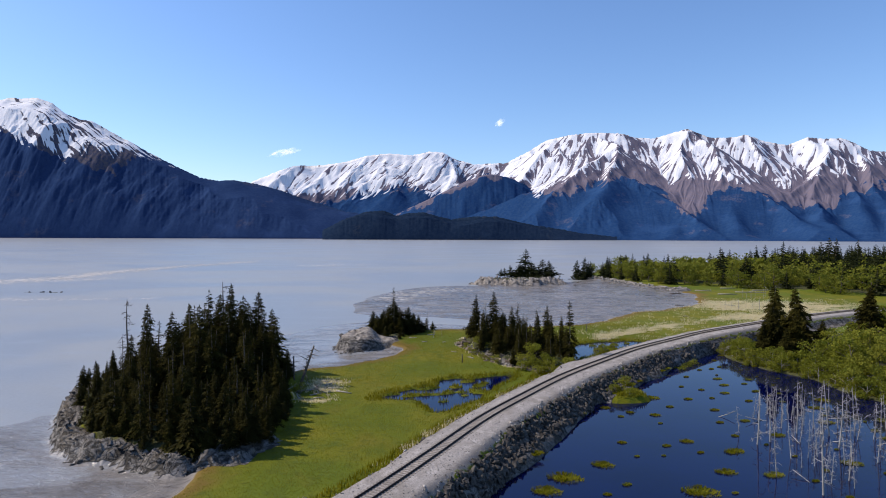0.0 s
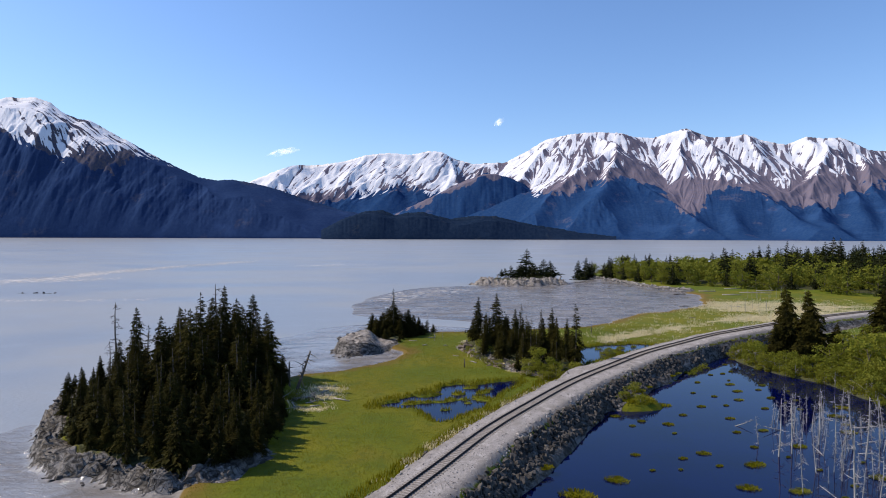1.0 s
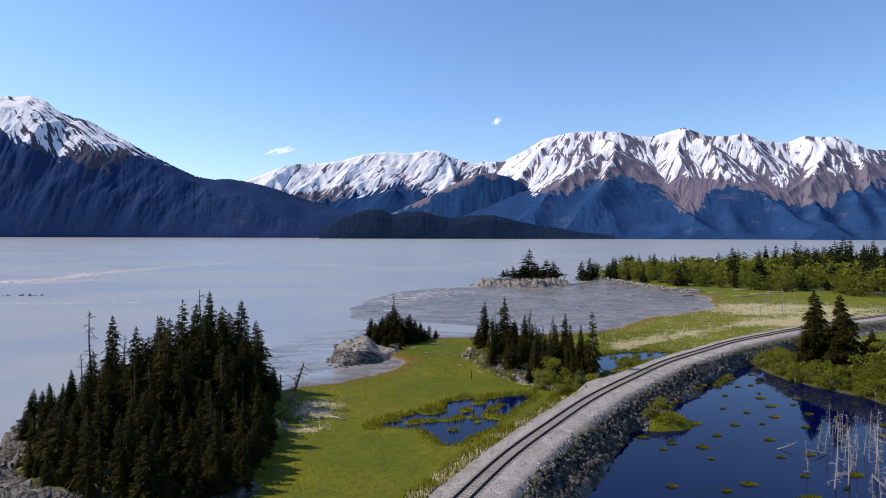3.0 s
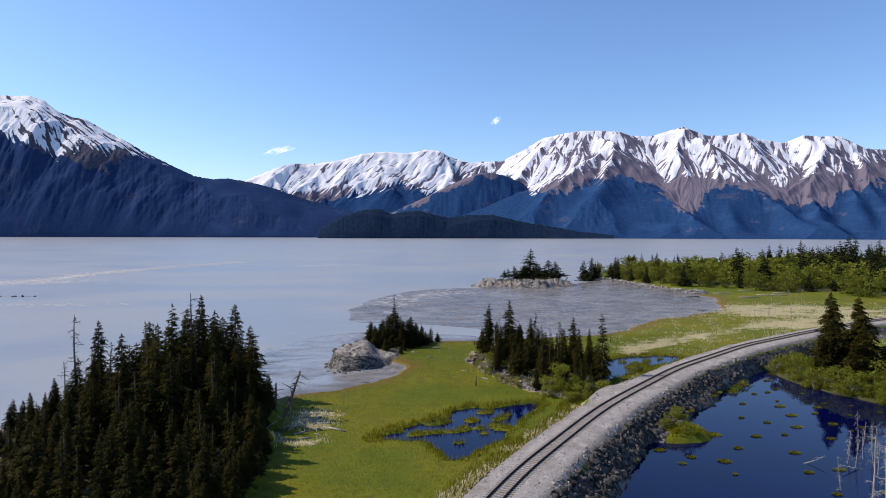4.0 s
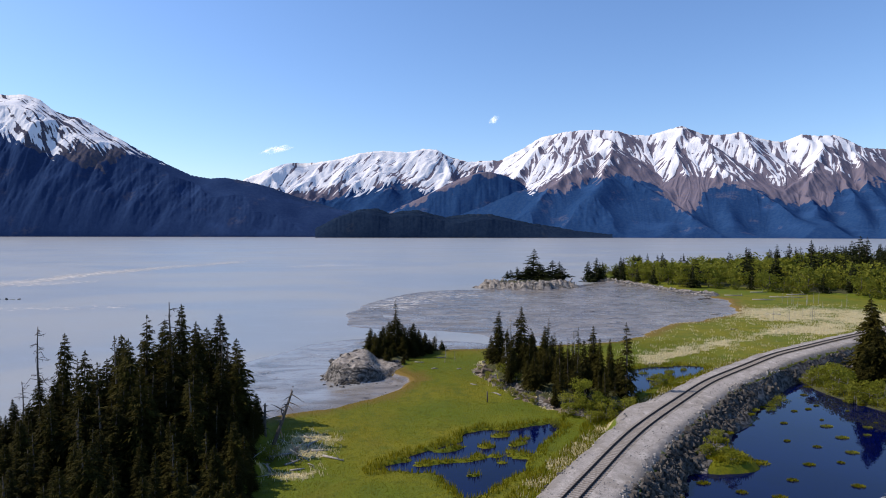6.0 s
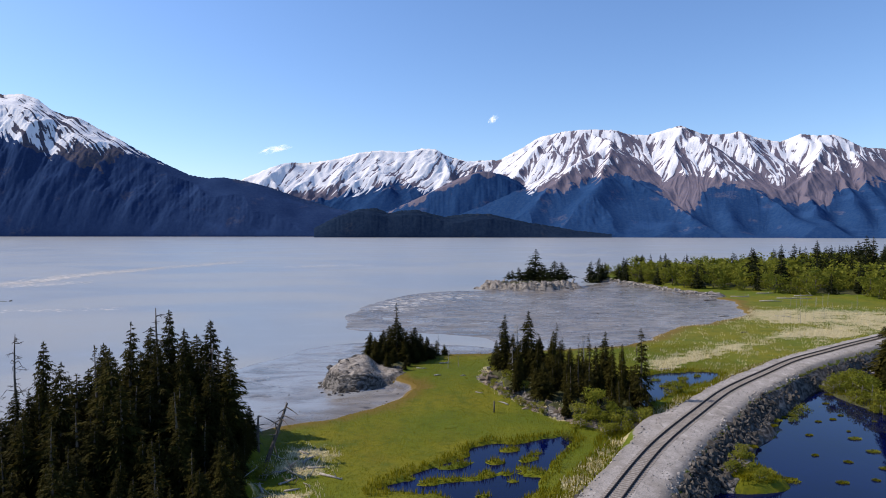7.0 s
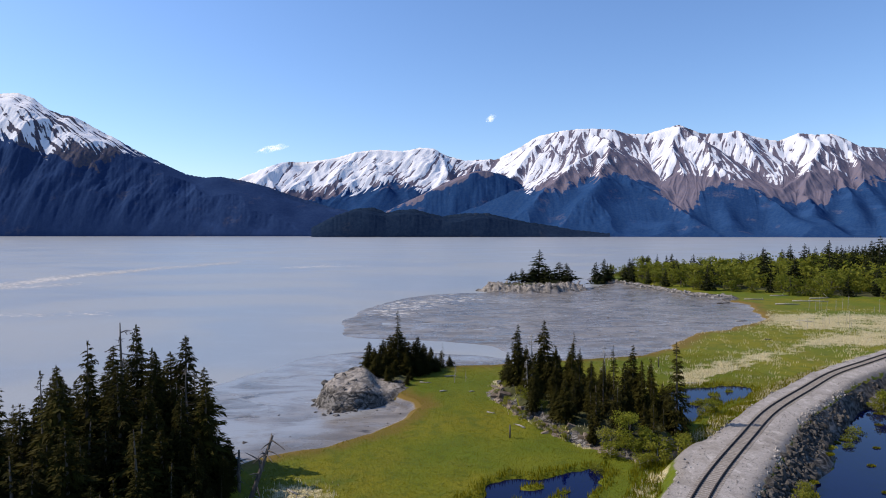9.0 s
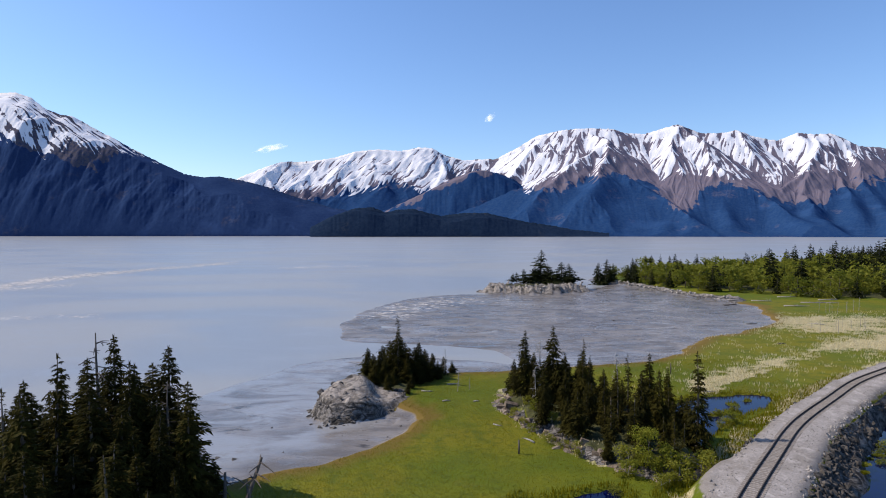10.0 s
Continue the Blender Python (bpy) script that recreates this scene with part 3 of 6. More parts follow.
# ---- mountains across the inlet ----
# Distance haze is put into these colours: bluish slopes and slightly dulled snow.
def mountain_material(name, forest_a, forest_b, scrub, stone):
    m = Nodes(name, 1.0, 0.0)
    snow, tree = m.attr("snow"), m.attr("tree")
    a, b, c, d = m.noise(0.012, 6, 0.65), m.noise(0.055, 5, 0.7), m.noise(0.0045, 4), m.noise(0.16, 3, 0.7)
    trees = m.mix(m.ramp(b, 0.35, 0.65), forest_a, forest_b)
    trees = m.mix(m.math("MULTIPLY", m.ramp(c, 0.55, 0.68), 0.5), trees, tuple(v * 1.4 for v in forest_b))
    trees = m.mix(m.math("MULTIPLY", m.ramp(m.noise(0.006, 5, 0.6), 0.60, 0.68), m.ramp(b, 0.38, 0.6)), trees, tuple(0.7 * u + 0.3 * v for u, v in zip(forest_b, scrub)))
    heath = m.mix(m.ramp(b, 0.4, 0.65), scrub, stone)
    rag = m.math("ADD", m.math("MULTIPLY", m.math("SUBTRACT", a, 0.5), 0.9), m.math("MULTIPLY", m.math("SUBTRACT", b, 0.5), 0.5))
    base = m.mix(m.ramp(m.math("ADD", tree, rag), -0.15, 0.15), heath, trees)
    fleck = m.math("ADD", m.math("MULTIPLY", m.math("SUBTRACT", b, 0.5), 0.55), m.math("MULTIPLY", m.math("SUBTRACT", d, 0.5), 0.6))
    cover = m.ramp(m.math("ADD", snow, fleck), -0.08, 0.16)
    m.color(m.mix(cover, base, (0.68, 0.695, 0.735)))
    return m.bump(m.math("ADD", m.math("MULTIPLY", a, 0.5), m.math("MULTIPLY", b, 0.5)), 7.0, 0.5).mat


def blur(a, n):
    for axis in (0, 1):
        w = [(n, n) if k == axis else (0, 0) for k in (0, 1)]
        s = np.cumsum(np.pad(a, [(p + (k == axis), q) for k, (p, q) in enumerate(w)], mode="edge"), axis=axis)
        k = 2 * n + 1
        a = (s[k:] - s[:-k]) / k if axis == 0 else (s[:, k:] - s[:, :-k]) / k
    return a


def fall_lines(field, Z, dx, dy, n):
    """The field drawn out along the lines down which water would run."""
    gy, gx = np.gradient(Z)
    gx, gy = gx / dx ** 2, gy / dy ** 2
    norm = np.hypot(gx, gy) + 1e-9
    gx, gy = gx / norm, gy / norm
    ny, nx = Z.shape
    total = field.copy()
    for way in (1.0, -1.0):
        j, i = np.meshgrid(np.arange(nx, dtype=float), np.arange(ny, dtype=float))
        for k in range(n):
            p, q = np.clip(np.rint(i), 0, ny - 1).astype(int), np.clip(np.rint(j), 0, nx - 1).astype(int)
            i, j = i + way * gy[p, q], j + way * gx[p, q]
            p, q = np.clip(np.rint(i), 0, ny - 1).astype(int), np.clip(np.rint(j), 0, nx - 1).astype(int)
            total = total + field[p, q] * (1 - k / n)
    total = total - blur(total, 14)
    return total / (total.std() + 1e-9)


def mountain(name, label, sky, fronts, far, nx, nv, seed, material, snow_edge, tree_edge, spurs, fall=0.8, relief=1.0, aspect=0.0, bend=0.0, deep=0.35, toe=0.0):
    """A range. Every line is placed to fit the camera's view: (bearing, rise) from the camera, both in thousandths of
    the way ahead; spurs add how far ahead each point lies. snow_edge and tree_edge: the lower limit of the snow and the
    upper limit of the forest."""
    sky = np.array(sky, float) / 1000
    C, V = np.meshgrid(np.linspace(sky[0, 0], sky[-1, 0], nx), np.linspace(0, 1, nv))
    share = (C - sky[0, 0]) / (sky[-1, 0] - sky[0, 0])
    Y = (fronts[0] + (fronts[1] - fronts[0]) * share) * (1 - V) + (far[0] + (far[1] - far[0]) * share) * V
    X = C * (Y - EYE_Y)
    crest_rise = np.interp(C, sky[:, 0], sky[:, 1]) + 0.0011 * (fbm(C * 300, C * 0 + seed, 4, seed) - 0.5) * 2

    def at(c, e, y):
        return np.array((c / 1000 * (y - EYE_Y), y, EYE_Z + e / 1000 * (y - EYE_Y)))

    warp = 70 * (fbm(X / 210, Y / 210, 4, seed + 1) - 0.5)
    wx = X + warp + 26 * (fbm(X / 55, Y / 55, 3, seed + 2) - 0.5)
    wy = Y + 90 * (fbm(X / 210, Y / 210, 4, seed + 3) - 0.5) + 26 * (fbm(X / 55, Y / 55, 3, seed + 4) - 0.5)
    top = np.linspace(sky[0, 0], sky[-1, 0], 60)
    crest = [at(1000 * c, 1000 * float(np.interp(c, sky[:, 0], sky[:, 1])), far[0] + (far[1] - far[0]) * k / 59) for k, c in enumerate(top)]
    ridges = [(*a, *b, fall) for a, b in zip(crest[:-1], crest[1:])]
    r = np.random.RandomState(seed)
    for spur in spurs:
        pts = [at(*p) for p in spur]
        for p, q in zip(pts[:-1], pts[1:]):
            ridges.append((*p, *q, fall))
            d = (q - p)[:2]
            d = d / np.linalg.norm(d)
            n = max(1, int(np.linalg.norm((q - p)[:2]) / 110))
            # side ridges leave on both sides
            for k in range(n):
                for side in (-1, 1):
                    s = p + (q - p) * (k + r.uniform(0.1, 0.9)) / n
                    w = np.array((-d[1], d[0])) * side + 0.6 * d + r.uniform(-0.3, 0.3, 2)
                    w = w / np.linalg.norm(w)
                    length = r.uniform(90, 260)
                    ridges.append((*s, *(s[:2] + w * length), s[2] - length * fall * r.uniform(0.74, 0.95), fall * 1.1))
    Z = np.full(X.shape, -50.0)
    for ax, ay, ah, bx, by, bh, k in ridges:
        dx, dy = bx - ax, by - ay
        t = np.clip(((wx - ax) * dx + (wy - ay) * dy) / (dx * dx + dy * dy), 0, 1)
        d = np.hypot(wx - ax - t * dx, wy - ay - t * dy)
        Z = np.maximum(Z, ah + (bh - ah) * t - k * d * (1 - 0.00035 * np.minimum(d, 900)))
    foot = np.minimum(110 + 60 * (fbm(X / 300, Y / 300, 3, seed + 8) - 0.3), 0.45 * (EYE_Z + crest_rise * (Y - EYE_Y))) * V
    Z = np.maximum(Z, foot)
    high = np.interp(C, np.array(tree_edge)[:, 0] / 1000, np.array(tree_edge)[:, 1] / 1000)
    wooded = step(0.0, -0.02, (Z - EYE_Z) / (Y - EYE_Y) - high)
    Z = blur(blur(Z, 2), 2) * (1 - wooded) + blur(blur(Z, 10), 7) * wooded
    Z = np.minimum(Z, 1.1 * (EYE_Z + crest_rise[-1:] * (Y[-1:] - EYE_Y)) * (toe + (1 - toe) * V ** 0.85) * (1 + 0.5 * (1 - V) * (fbm(X / 120, Y / 240, 4, seed + 7) - 0.5)))
    cell_x, cell_y = float(X[nv // 2, 1] - X[nv // 2, 0]), float(Y[1, nx // 2] - Y[0, nx // 2])
    lean = Z - bend * C * far[0]
    gully = fall_lines(blur(np.random.RandomState(seed + 5).rand(*Z.shape), 3), blur(lean, 5), cell_x, cell_y, 30)
    rill = fall_lines(blur(np.random.RandomState(seed + 6).rand(*Z.shape), 1), blur(lean, 3), cell_x, cell_y, 15)
    face = np.gradient(blur(Z, 6))[1] / cell_x
    rise = (Z - EYE_Z) / (Y - EYE_Y)
    above = step(-0.03, 0.02, rise - high)
    Z = Z + relief * step(0.0, 0.2, V) * (1 - 0.8 * step(0.8, 1.0, V)) * (0.22 + 0.78 * above) * (2.1 * gully + 0.9 * rill)
    # nothing stands above the skyline as the camera sees it, which closes the range behind
    Z = np.minimum(Z, EYE_Z + (crest_rise - 0.0035 * (1 - V)) * (Y - EYE_Y))
    Z[-1] = (EYE_Z + crest_rise * (Y - EYE_Y))[-1]
    Z = Z - 6 * (1 - step(0.0, 0.01, V))
    rise = (Z - EYE_Z) / (Y - EYE_Y)
    broad = fbm(X / 230, (Y + Z) / 260, 4, seed + 12) - 0.5
    patch = fbm(X / 45, (Y + Z) / 60, 4, seed + 14) - 0.5
    snow = np.full(Z.shape, -2.0)
    if snow_edge:
        low = np.interp(C, np.array(snow_edge)[:, 0] / 1000, np.array(snow_edge)[:, 1] / 1000)
        snow = np.clip((rise - low) / 0.010, -3, deep + 0.10 * np.clip(rise - low, 0, 0.08) / 0.012) + (0.62 * rill + 0.34 * gully)
        snow = snow + aspect * np.clip(1.5 * face, -1.1, 0.8) + 1.9 * broad + 1.5 * patch
        snow = np.where(rise < low - 0.014, -2, snow)
    tree = (high - rise) / 0.012 + 2.2 * broad + 1.6 * patch + 0.25 * gully
    X, Y, Z = [np.vstack([a, a[-1:] + d]) for a, d in ((X, 0), (Y, 15), (Z, -400))]
    me = grid_mesh(name, X, Y, Z, material)
    store(me, "snow", np.clip(np.vstack([snow, snow[-1:]]), -2, 2))
    store(me, "tree", np.clip(np.vstack([tree, tree[-1:]]), -3, 3))
    return tagged(new(name, me), label, "mountain", kind="structure")


# Blue haze of the distance is mixed into the forest and rock tones.
FAR_ROCK = mountain_material("hazy_far_slopes", (0.012, 0.042, 0.120), (0.021, 0.055, 0.132), (0.150, 0.128, 0.155), (0.130, 0.124, 0.172))
NEAR_ROCK = mountain_material("hazy_near_slopes", (0.016, 0.035, 0.094), (0.022, 0.044, 0.106), (0.088, 0.080, 0.096), (0.046, 0.056, 0.098))
LOW_HILL = mountain_material("hazy_low_hill", (0.009, 0.020, 0.044), (0.016, 0.029, 0.054), (0.05, 0.05, 0.05), (0.05, 0.05, 0.05))
EYE_Y, EYE_Z = 17.6, 30.7

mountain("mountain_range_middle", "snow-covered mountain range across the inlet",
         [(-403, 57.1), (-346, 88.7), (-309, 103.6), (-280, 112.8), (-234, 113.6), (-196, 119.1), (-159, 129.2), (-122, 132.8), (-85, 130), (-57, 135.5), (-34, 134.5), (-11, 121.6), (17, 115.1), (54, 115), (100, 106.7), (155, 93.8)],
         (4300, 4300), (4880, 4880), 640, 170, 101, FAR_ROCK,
         [(-403, 43.1), (-337, 75.7), (-290, 69.2), (-253, 61.7), (-225, 68.2), (-197, 71), (-150, 71), (-131, 80.2), (-103, 86.7), (-76, 82.9), (-48, 68.1), (-20, 80.1), (3, 98.5), (26, 105.9), (81, 103), (155, 75.4)],
         [(-403, 36.6), (-337, 61.8), (-271, 55.2), (-234, 51.5), (-206, 55.2), (-178, 64.5), (-150, 68.2), (-122, 77.4), (-103, 80.2), (-80, 75.6), (-52, 68.1), (-20, 70.9), (17, 82.9), (81, 84.6), (155, 66.2)],
         [[(-280, 112.8, 4872), (-309, 92.4, 4713), (-347, 61.8, 4506), (-384, 29.1, 4347)],
          [(-220, 115.5, 4872), (-248, 89.6, 4713), (-285, 61.8, 4524), (-328, 29.2, 4359)],
          [(-159, 129.2, 4872), (-192, 96, 4689), (-229, 59, 4477), (-262, 19.9, 4335)],
          [(-113, 131.9, 4872), (-145, 103.3, 4713), (-178, 71, 4536), (-206, 43.2, 4406), (-225, 6, 4317)],
          [(-145, 103.3, 4713), (-103, 92.2, 4642), (-71, 79.2, 4565), (-43, 64.4, 4488), (-29, 29.3, 4359)],
          [(-113, 77.4, 4506), (-141, 57.1, 4429), (-159, 20, 4335)],
          [(-43, 135.4, 4872), (-66, 112.4, 4760), (-77, 89.4, 4654)],
          [(-20, 126.2, 4872), (-11, 103.1, 4713), (-25, 80.1, 4595)],
          [(35, 114.1, 4872), (21, 93.9, 4713), (-2, 61.7, 4536)]], fall=1.15, aspect=0.5, deep=0.75, bend=-1.0, toe=0.5)
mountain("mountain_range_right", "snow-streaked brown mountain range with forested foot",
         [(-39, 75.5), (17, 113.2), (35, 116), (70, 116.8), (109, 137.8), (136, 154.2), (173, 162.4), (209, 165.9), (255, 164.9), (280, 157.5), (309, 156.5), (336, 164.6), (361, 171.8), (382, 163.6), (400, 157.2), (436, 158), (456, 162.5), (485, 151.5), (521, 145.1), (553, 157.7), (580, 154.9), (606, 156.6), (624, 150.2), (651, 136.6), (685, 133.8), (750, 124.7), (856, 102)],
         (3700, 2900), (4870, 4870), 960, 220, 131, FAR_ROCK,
         [(-39, 103.2), (17, 101.3), (63, 101.2), (95, 88.3), (123, 69.9), (141, 88.3), (173, 102.9), (219, 101), (246, 102.8), (264, 116.5), (292, 113.7), (319, 102.7), (342, 82.6), (355, 109.9), (369, 102.6), (410, 102.6), (446, 86.1), (462, 78.8), (486, 97.9), (516, 73.3), (536, 95.1), (563, 100.5), (607, 102.3), (632, 100.5), (652, 124.9), (686, 111.2), (856, 102)],
         [(-39, 94), (17, 92.1), (45, 100.3), (81, 92), (123, 63.5), (155, 69.9), (192, 79), (228, 91.8), (255, 95.5), (274, 82.6), (319, 78.9), (342, 57), (356, 43.3), (379, 36.9), (399, 61.5), (412, 78.9), (446, 82.5), (473, 69.7), (519, 46.9), (546, 46), (572, 55.1), (586, 42.4), (599, 46), (610, 69.6), (644, 70.5), (666, 79.6), (857, 85.7)],
         [[(214, 161.3, 4860), (250, 148.5, 4600), (244, 111.9, 4250), (230, 84.5, 3980), (212, 47.8, 3640), (192, 6.4, 3250)],
          [(244, 111.9, 4250), (306, 77.1, 4000), (360, 38.7, 3650), (420, 7.6, 3250)],
          [(250, 146.6, 4580), (191, 110.2, 4300), (144, 70.8, 4000), (109, 34, 3700), (82, 6.3, 3480)],
          [(150, 157.9, 4860), (109, 112.2, 4560), (86, 80, 4250)],
          [(361, 170.9, 4860), (350, 137.3, 4570), (366, 104.5, 4320), (378, 70.7, 4050), (356, 34.1, 3700), (338, 6.6, 3400)],
          [(365, 168.2, 4850), (402, 148.1, 4620), (423, 109.8, 4320), (455, 82.5, 4080), (510, 49.7, 3750), (559, 25.1, 3400), (609, 4.2, 3050)],
          [(456, 161.6, 4860), (483, 131.5, 4620), (498, 102.5, 4400)],
          [(423, 109.8, 4320), (419, 66.1, 3950), (447, 25, 3550)],
          [(584, 154, 4860), (582, 136.8, 4650), (576, 102.3, 4330), (565, 61.5, 3950), (586, 29.6, 3550), (618, 4.2, 3000)],
          [(576, 102.3, 4330), (545, 79.7, 4150), (523, 56.9, 3900)],
          [(624, 149.3, 4860), (647, 115.8, 4520), (666, 79.6, 4150), (689, 38.8, 3700), (716, 7, 3100)],
          [(584, 154, 4860), (616, 111.3, 4480), (626, 75.1, 4150), (653, 29.7, 3500)],
          [(750, 123.8, 4860), (759, 84, 4400), (787, 20.7, 3500)]], fall=0.88, aspect=1.0, deep=0.1)
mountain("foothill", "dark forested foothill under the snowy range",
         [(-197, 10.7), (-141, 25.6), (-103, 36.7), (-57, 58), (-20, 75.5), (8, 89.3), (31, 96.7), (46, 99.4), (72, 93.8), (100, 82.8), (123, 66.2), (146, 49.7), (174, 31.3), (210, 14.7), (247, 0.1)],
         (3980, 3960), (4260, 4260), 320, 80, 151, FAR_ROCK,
         None,
         [(-197, 25.5), (-113, 32.1), (-57, 51.5), (-20, 68.1), (12, 82.9), (35, 99.4), (246, 102.8)],
         [[(46, 98.5, 4260), (35, 61.7, 4140), (17, 20.1, 4020)],
          [(-11, 80.1, 4260), (-29, 47.8, 4130), (-48, 15.4, 4020)],
          [(95, 84.6, 4260), (105, 47.8, 4120), (100, 10.9, 4000)],
          [(-66, 53.4, 4260), (-80, 29.3, 4130)]], fall=0.7, relief=0.5)
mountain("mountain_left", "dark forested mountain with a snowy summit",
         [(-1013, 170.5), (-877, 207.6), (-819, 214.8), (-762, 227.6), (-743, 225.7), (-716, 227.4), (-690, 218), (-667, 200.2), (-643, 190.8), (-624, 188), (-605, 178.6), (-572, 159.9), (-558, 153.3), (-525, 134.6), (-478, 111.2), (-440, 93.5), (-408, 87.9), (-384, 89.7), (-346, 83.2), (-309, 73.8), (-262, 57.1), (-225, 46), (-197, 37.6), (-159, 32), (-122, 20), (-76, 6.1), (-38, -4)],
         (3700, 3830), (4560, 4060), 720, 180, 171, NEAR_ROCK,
         [(-1014, 142.3), (-858, 184.1), (-763, 171.6), (-734, 157.5), (-706, 143.4), (-668, 130.2), (-649, 133.9), (-620, 139.5), (-582, 139.4), (-558, 146.8), (-535, 139.3), (-478, 122.4), (-448, 242.9), (-39, 240.9)],
         [(-1014, 140.4), (-859, 179.4), (-763, 171.6), (-734, 155.6), (-706, 142.5), (-668, 126.5), (-639, 120.8), (-601, 110.5), (-573, 106.7), (-549, 117.9), (-534, 145.8), (-478, 159.6), (-39, 158.4)],
         [[(-877, 207.6, 4560), (-763, 173.5, 4330), (-668, 134, 4220), (-582, 115.1, 4150)],
          [(-763, 173.5, 4330), (-735, 113.5, 4070), (-707, 57.2, 3880), (-689, -1.1, 3720)],
          [(-668, 134, 4220), (-640, 85.3, 4010), (-622, 38.4, 3860), (-608, -1, 3740)],
          [(-716, 226.5, 4560), (-658, 174.1, 4400), (-611, 139.5, 4270), (-558, 122.6, 4180)],
          [(-525, 131.8, 4400), (-507, 66.5, 4080), (-498, -0.9, 3770)],
          [(-384, 88.8, 4280), (-366, 38.5, 4000), (-356, -0.7, 3800)]], fall=0.75, relief=0.38, aspect=0.2, bend=1.6, deep=0.5)
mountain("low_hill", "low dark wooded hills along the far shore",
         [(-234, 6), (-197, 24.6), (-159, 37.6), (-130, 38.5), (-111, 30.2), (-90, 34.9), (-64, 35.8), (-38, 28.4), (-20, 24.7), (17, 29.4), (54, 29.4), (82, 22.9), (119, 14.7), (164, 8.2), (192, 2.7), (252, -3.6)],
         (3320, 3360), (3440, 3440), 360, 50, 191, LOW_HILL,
         None,
         [(-233, 195.8), (250, 194)],
         [[(-141, 37.6, 3440), (-150, 10.7, 3350)],
          [(-66, 34.9, 3440), (-59, 8.9, 3350)],
          [(36, 28.4, 3440), (45, 8.1, 3365)]], fall=0.6, relief=0.4)


# ---- two small clouds ----
def cloud(name, x, y, z, w, h, seed):
    m = Nodes("thin_cloud", 1.0, 0.0)
    m.color((0.9, 0.9, 0.9))
    clear = m.t.nodes.new("ShaderNodeBsdfTransparent")
    glow = m.t.nodes.new("ShaderNodeBsdfTranslucent")
    both = m.t.nodes.new("ShaderNodeAddShader")
    m.link(m.b.outputs[0], both.inputs[0])
    m.link(glow.outputs[0], both.inputs[1])
    mixed = m.t.nodes.new("ShaderNodeMixShader")
    thick = m.math("MULTIPLY", m.attr("thick"), m.ramp(m.noise(0.02, 5, 0.6), 0.25, 0.7))
    m.link(thick, mixed.inputs[0])
    m.link(clear.outputs[0], mixed.inputs[1])
    m.link(both.outputs[0], mixed.inputs[2])
    m.link(mixed.outputs[0], m.t.nodes["Material Output"].inputs[0])
    U, W = np.meshgrid(np.linspace(-1, 1, 60), np.linspace(-1, 1, 30))
    r = np.sqrt(U ** 2 + W ** 2)
    me = grid_mesh(name, x + U * w, y + W * h * 1.2 - 20 * np.clip(1 - r, 0, 1) * fbm(U * 3, W * 3, 3, seed), z + W * h + U * h * 0.45, m.mat)
    store(me, "thick", step(1.0, 0.25, r + 0.9 * (fbm(U * 2 + 9, W * 2, 4, seed) - 0.5)) * 0.85)
    ob = tagged(new(name, me), "small thin white cloud in the clear sky", "cloud", "clouds", "structure")
    return ob


cloud("cloud", -1450, 4890, 690, 140, 42, 7)
cloud("cloud", 290, 4890, 920, 42, 48, 8)


# ---- plants ----
class Soup:
    """Collects faces for one mesh."""

    def __init__(self):
        self.v, self.f = [], []

    def kite(self, p, along, side, length, width, bend=0.0):
        n = len(self.v)
        mid = p + along * (length * 0.45)
        tip = p + along * length
        tip = tip + np.array((0, 0, -bend * length))
        self.v += [p, mid + side * (width * 0.5), tip, mid - side * (width * 0.5)]
        self.f.append((n, n + 1, n + 2, n + 3))

    def tube(self, points, radii, sides=6):
        n = len(self.v)
        points = [np.array(p, float) for p in points]
        for i, (p, r) in enumerate(zip(points, radii)):
            d = points[min(i + 1, len(points) - 1)] - points[max(i - 1, 0)]
            d = d / (np.linalg.norm(d) + 1e-9)
            a = np.cross(d, (0.31, 0.87, 0.38))
            a = a / (np.linalg.norm(a) + 1e-9)
            b = np.cross(d, a)
            for k in range(sides):
                w = 2 * math.pi * k / sides
                self.v.append(p + r * (math.cos(w) * a + math.sin(w) * b))
        for i in range(len(points) - 1):
            for k in range(sides):
                l = (k + 1) % sides
                self.f.append((n + i * sides + k, n + i * sides + l, n + (i + 1) * sides + l, n + (i + 1) * sides + k))
        self.f.append(tuple(n + k for k in range(sides))[::-1])
        self.f.append(tuple(n + (len(points) - 1) * sides + k for k in range(sides)))

    def mesh(self, name, material, smooth=False):
        return mesh_of(name, self.v, self.f, material, smooth)


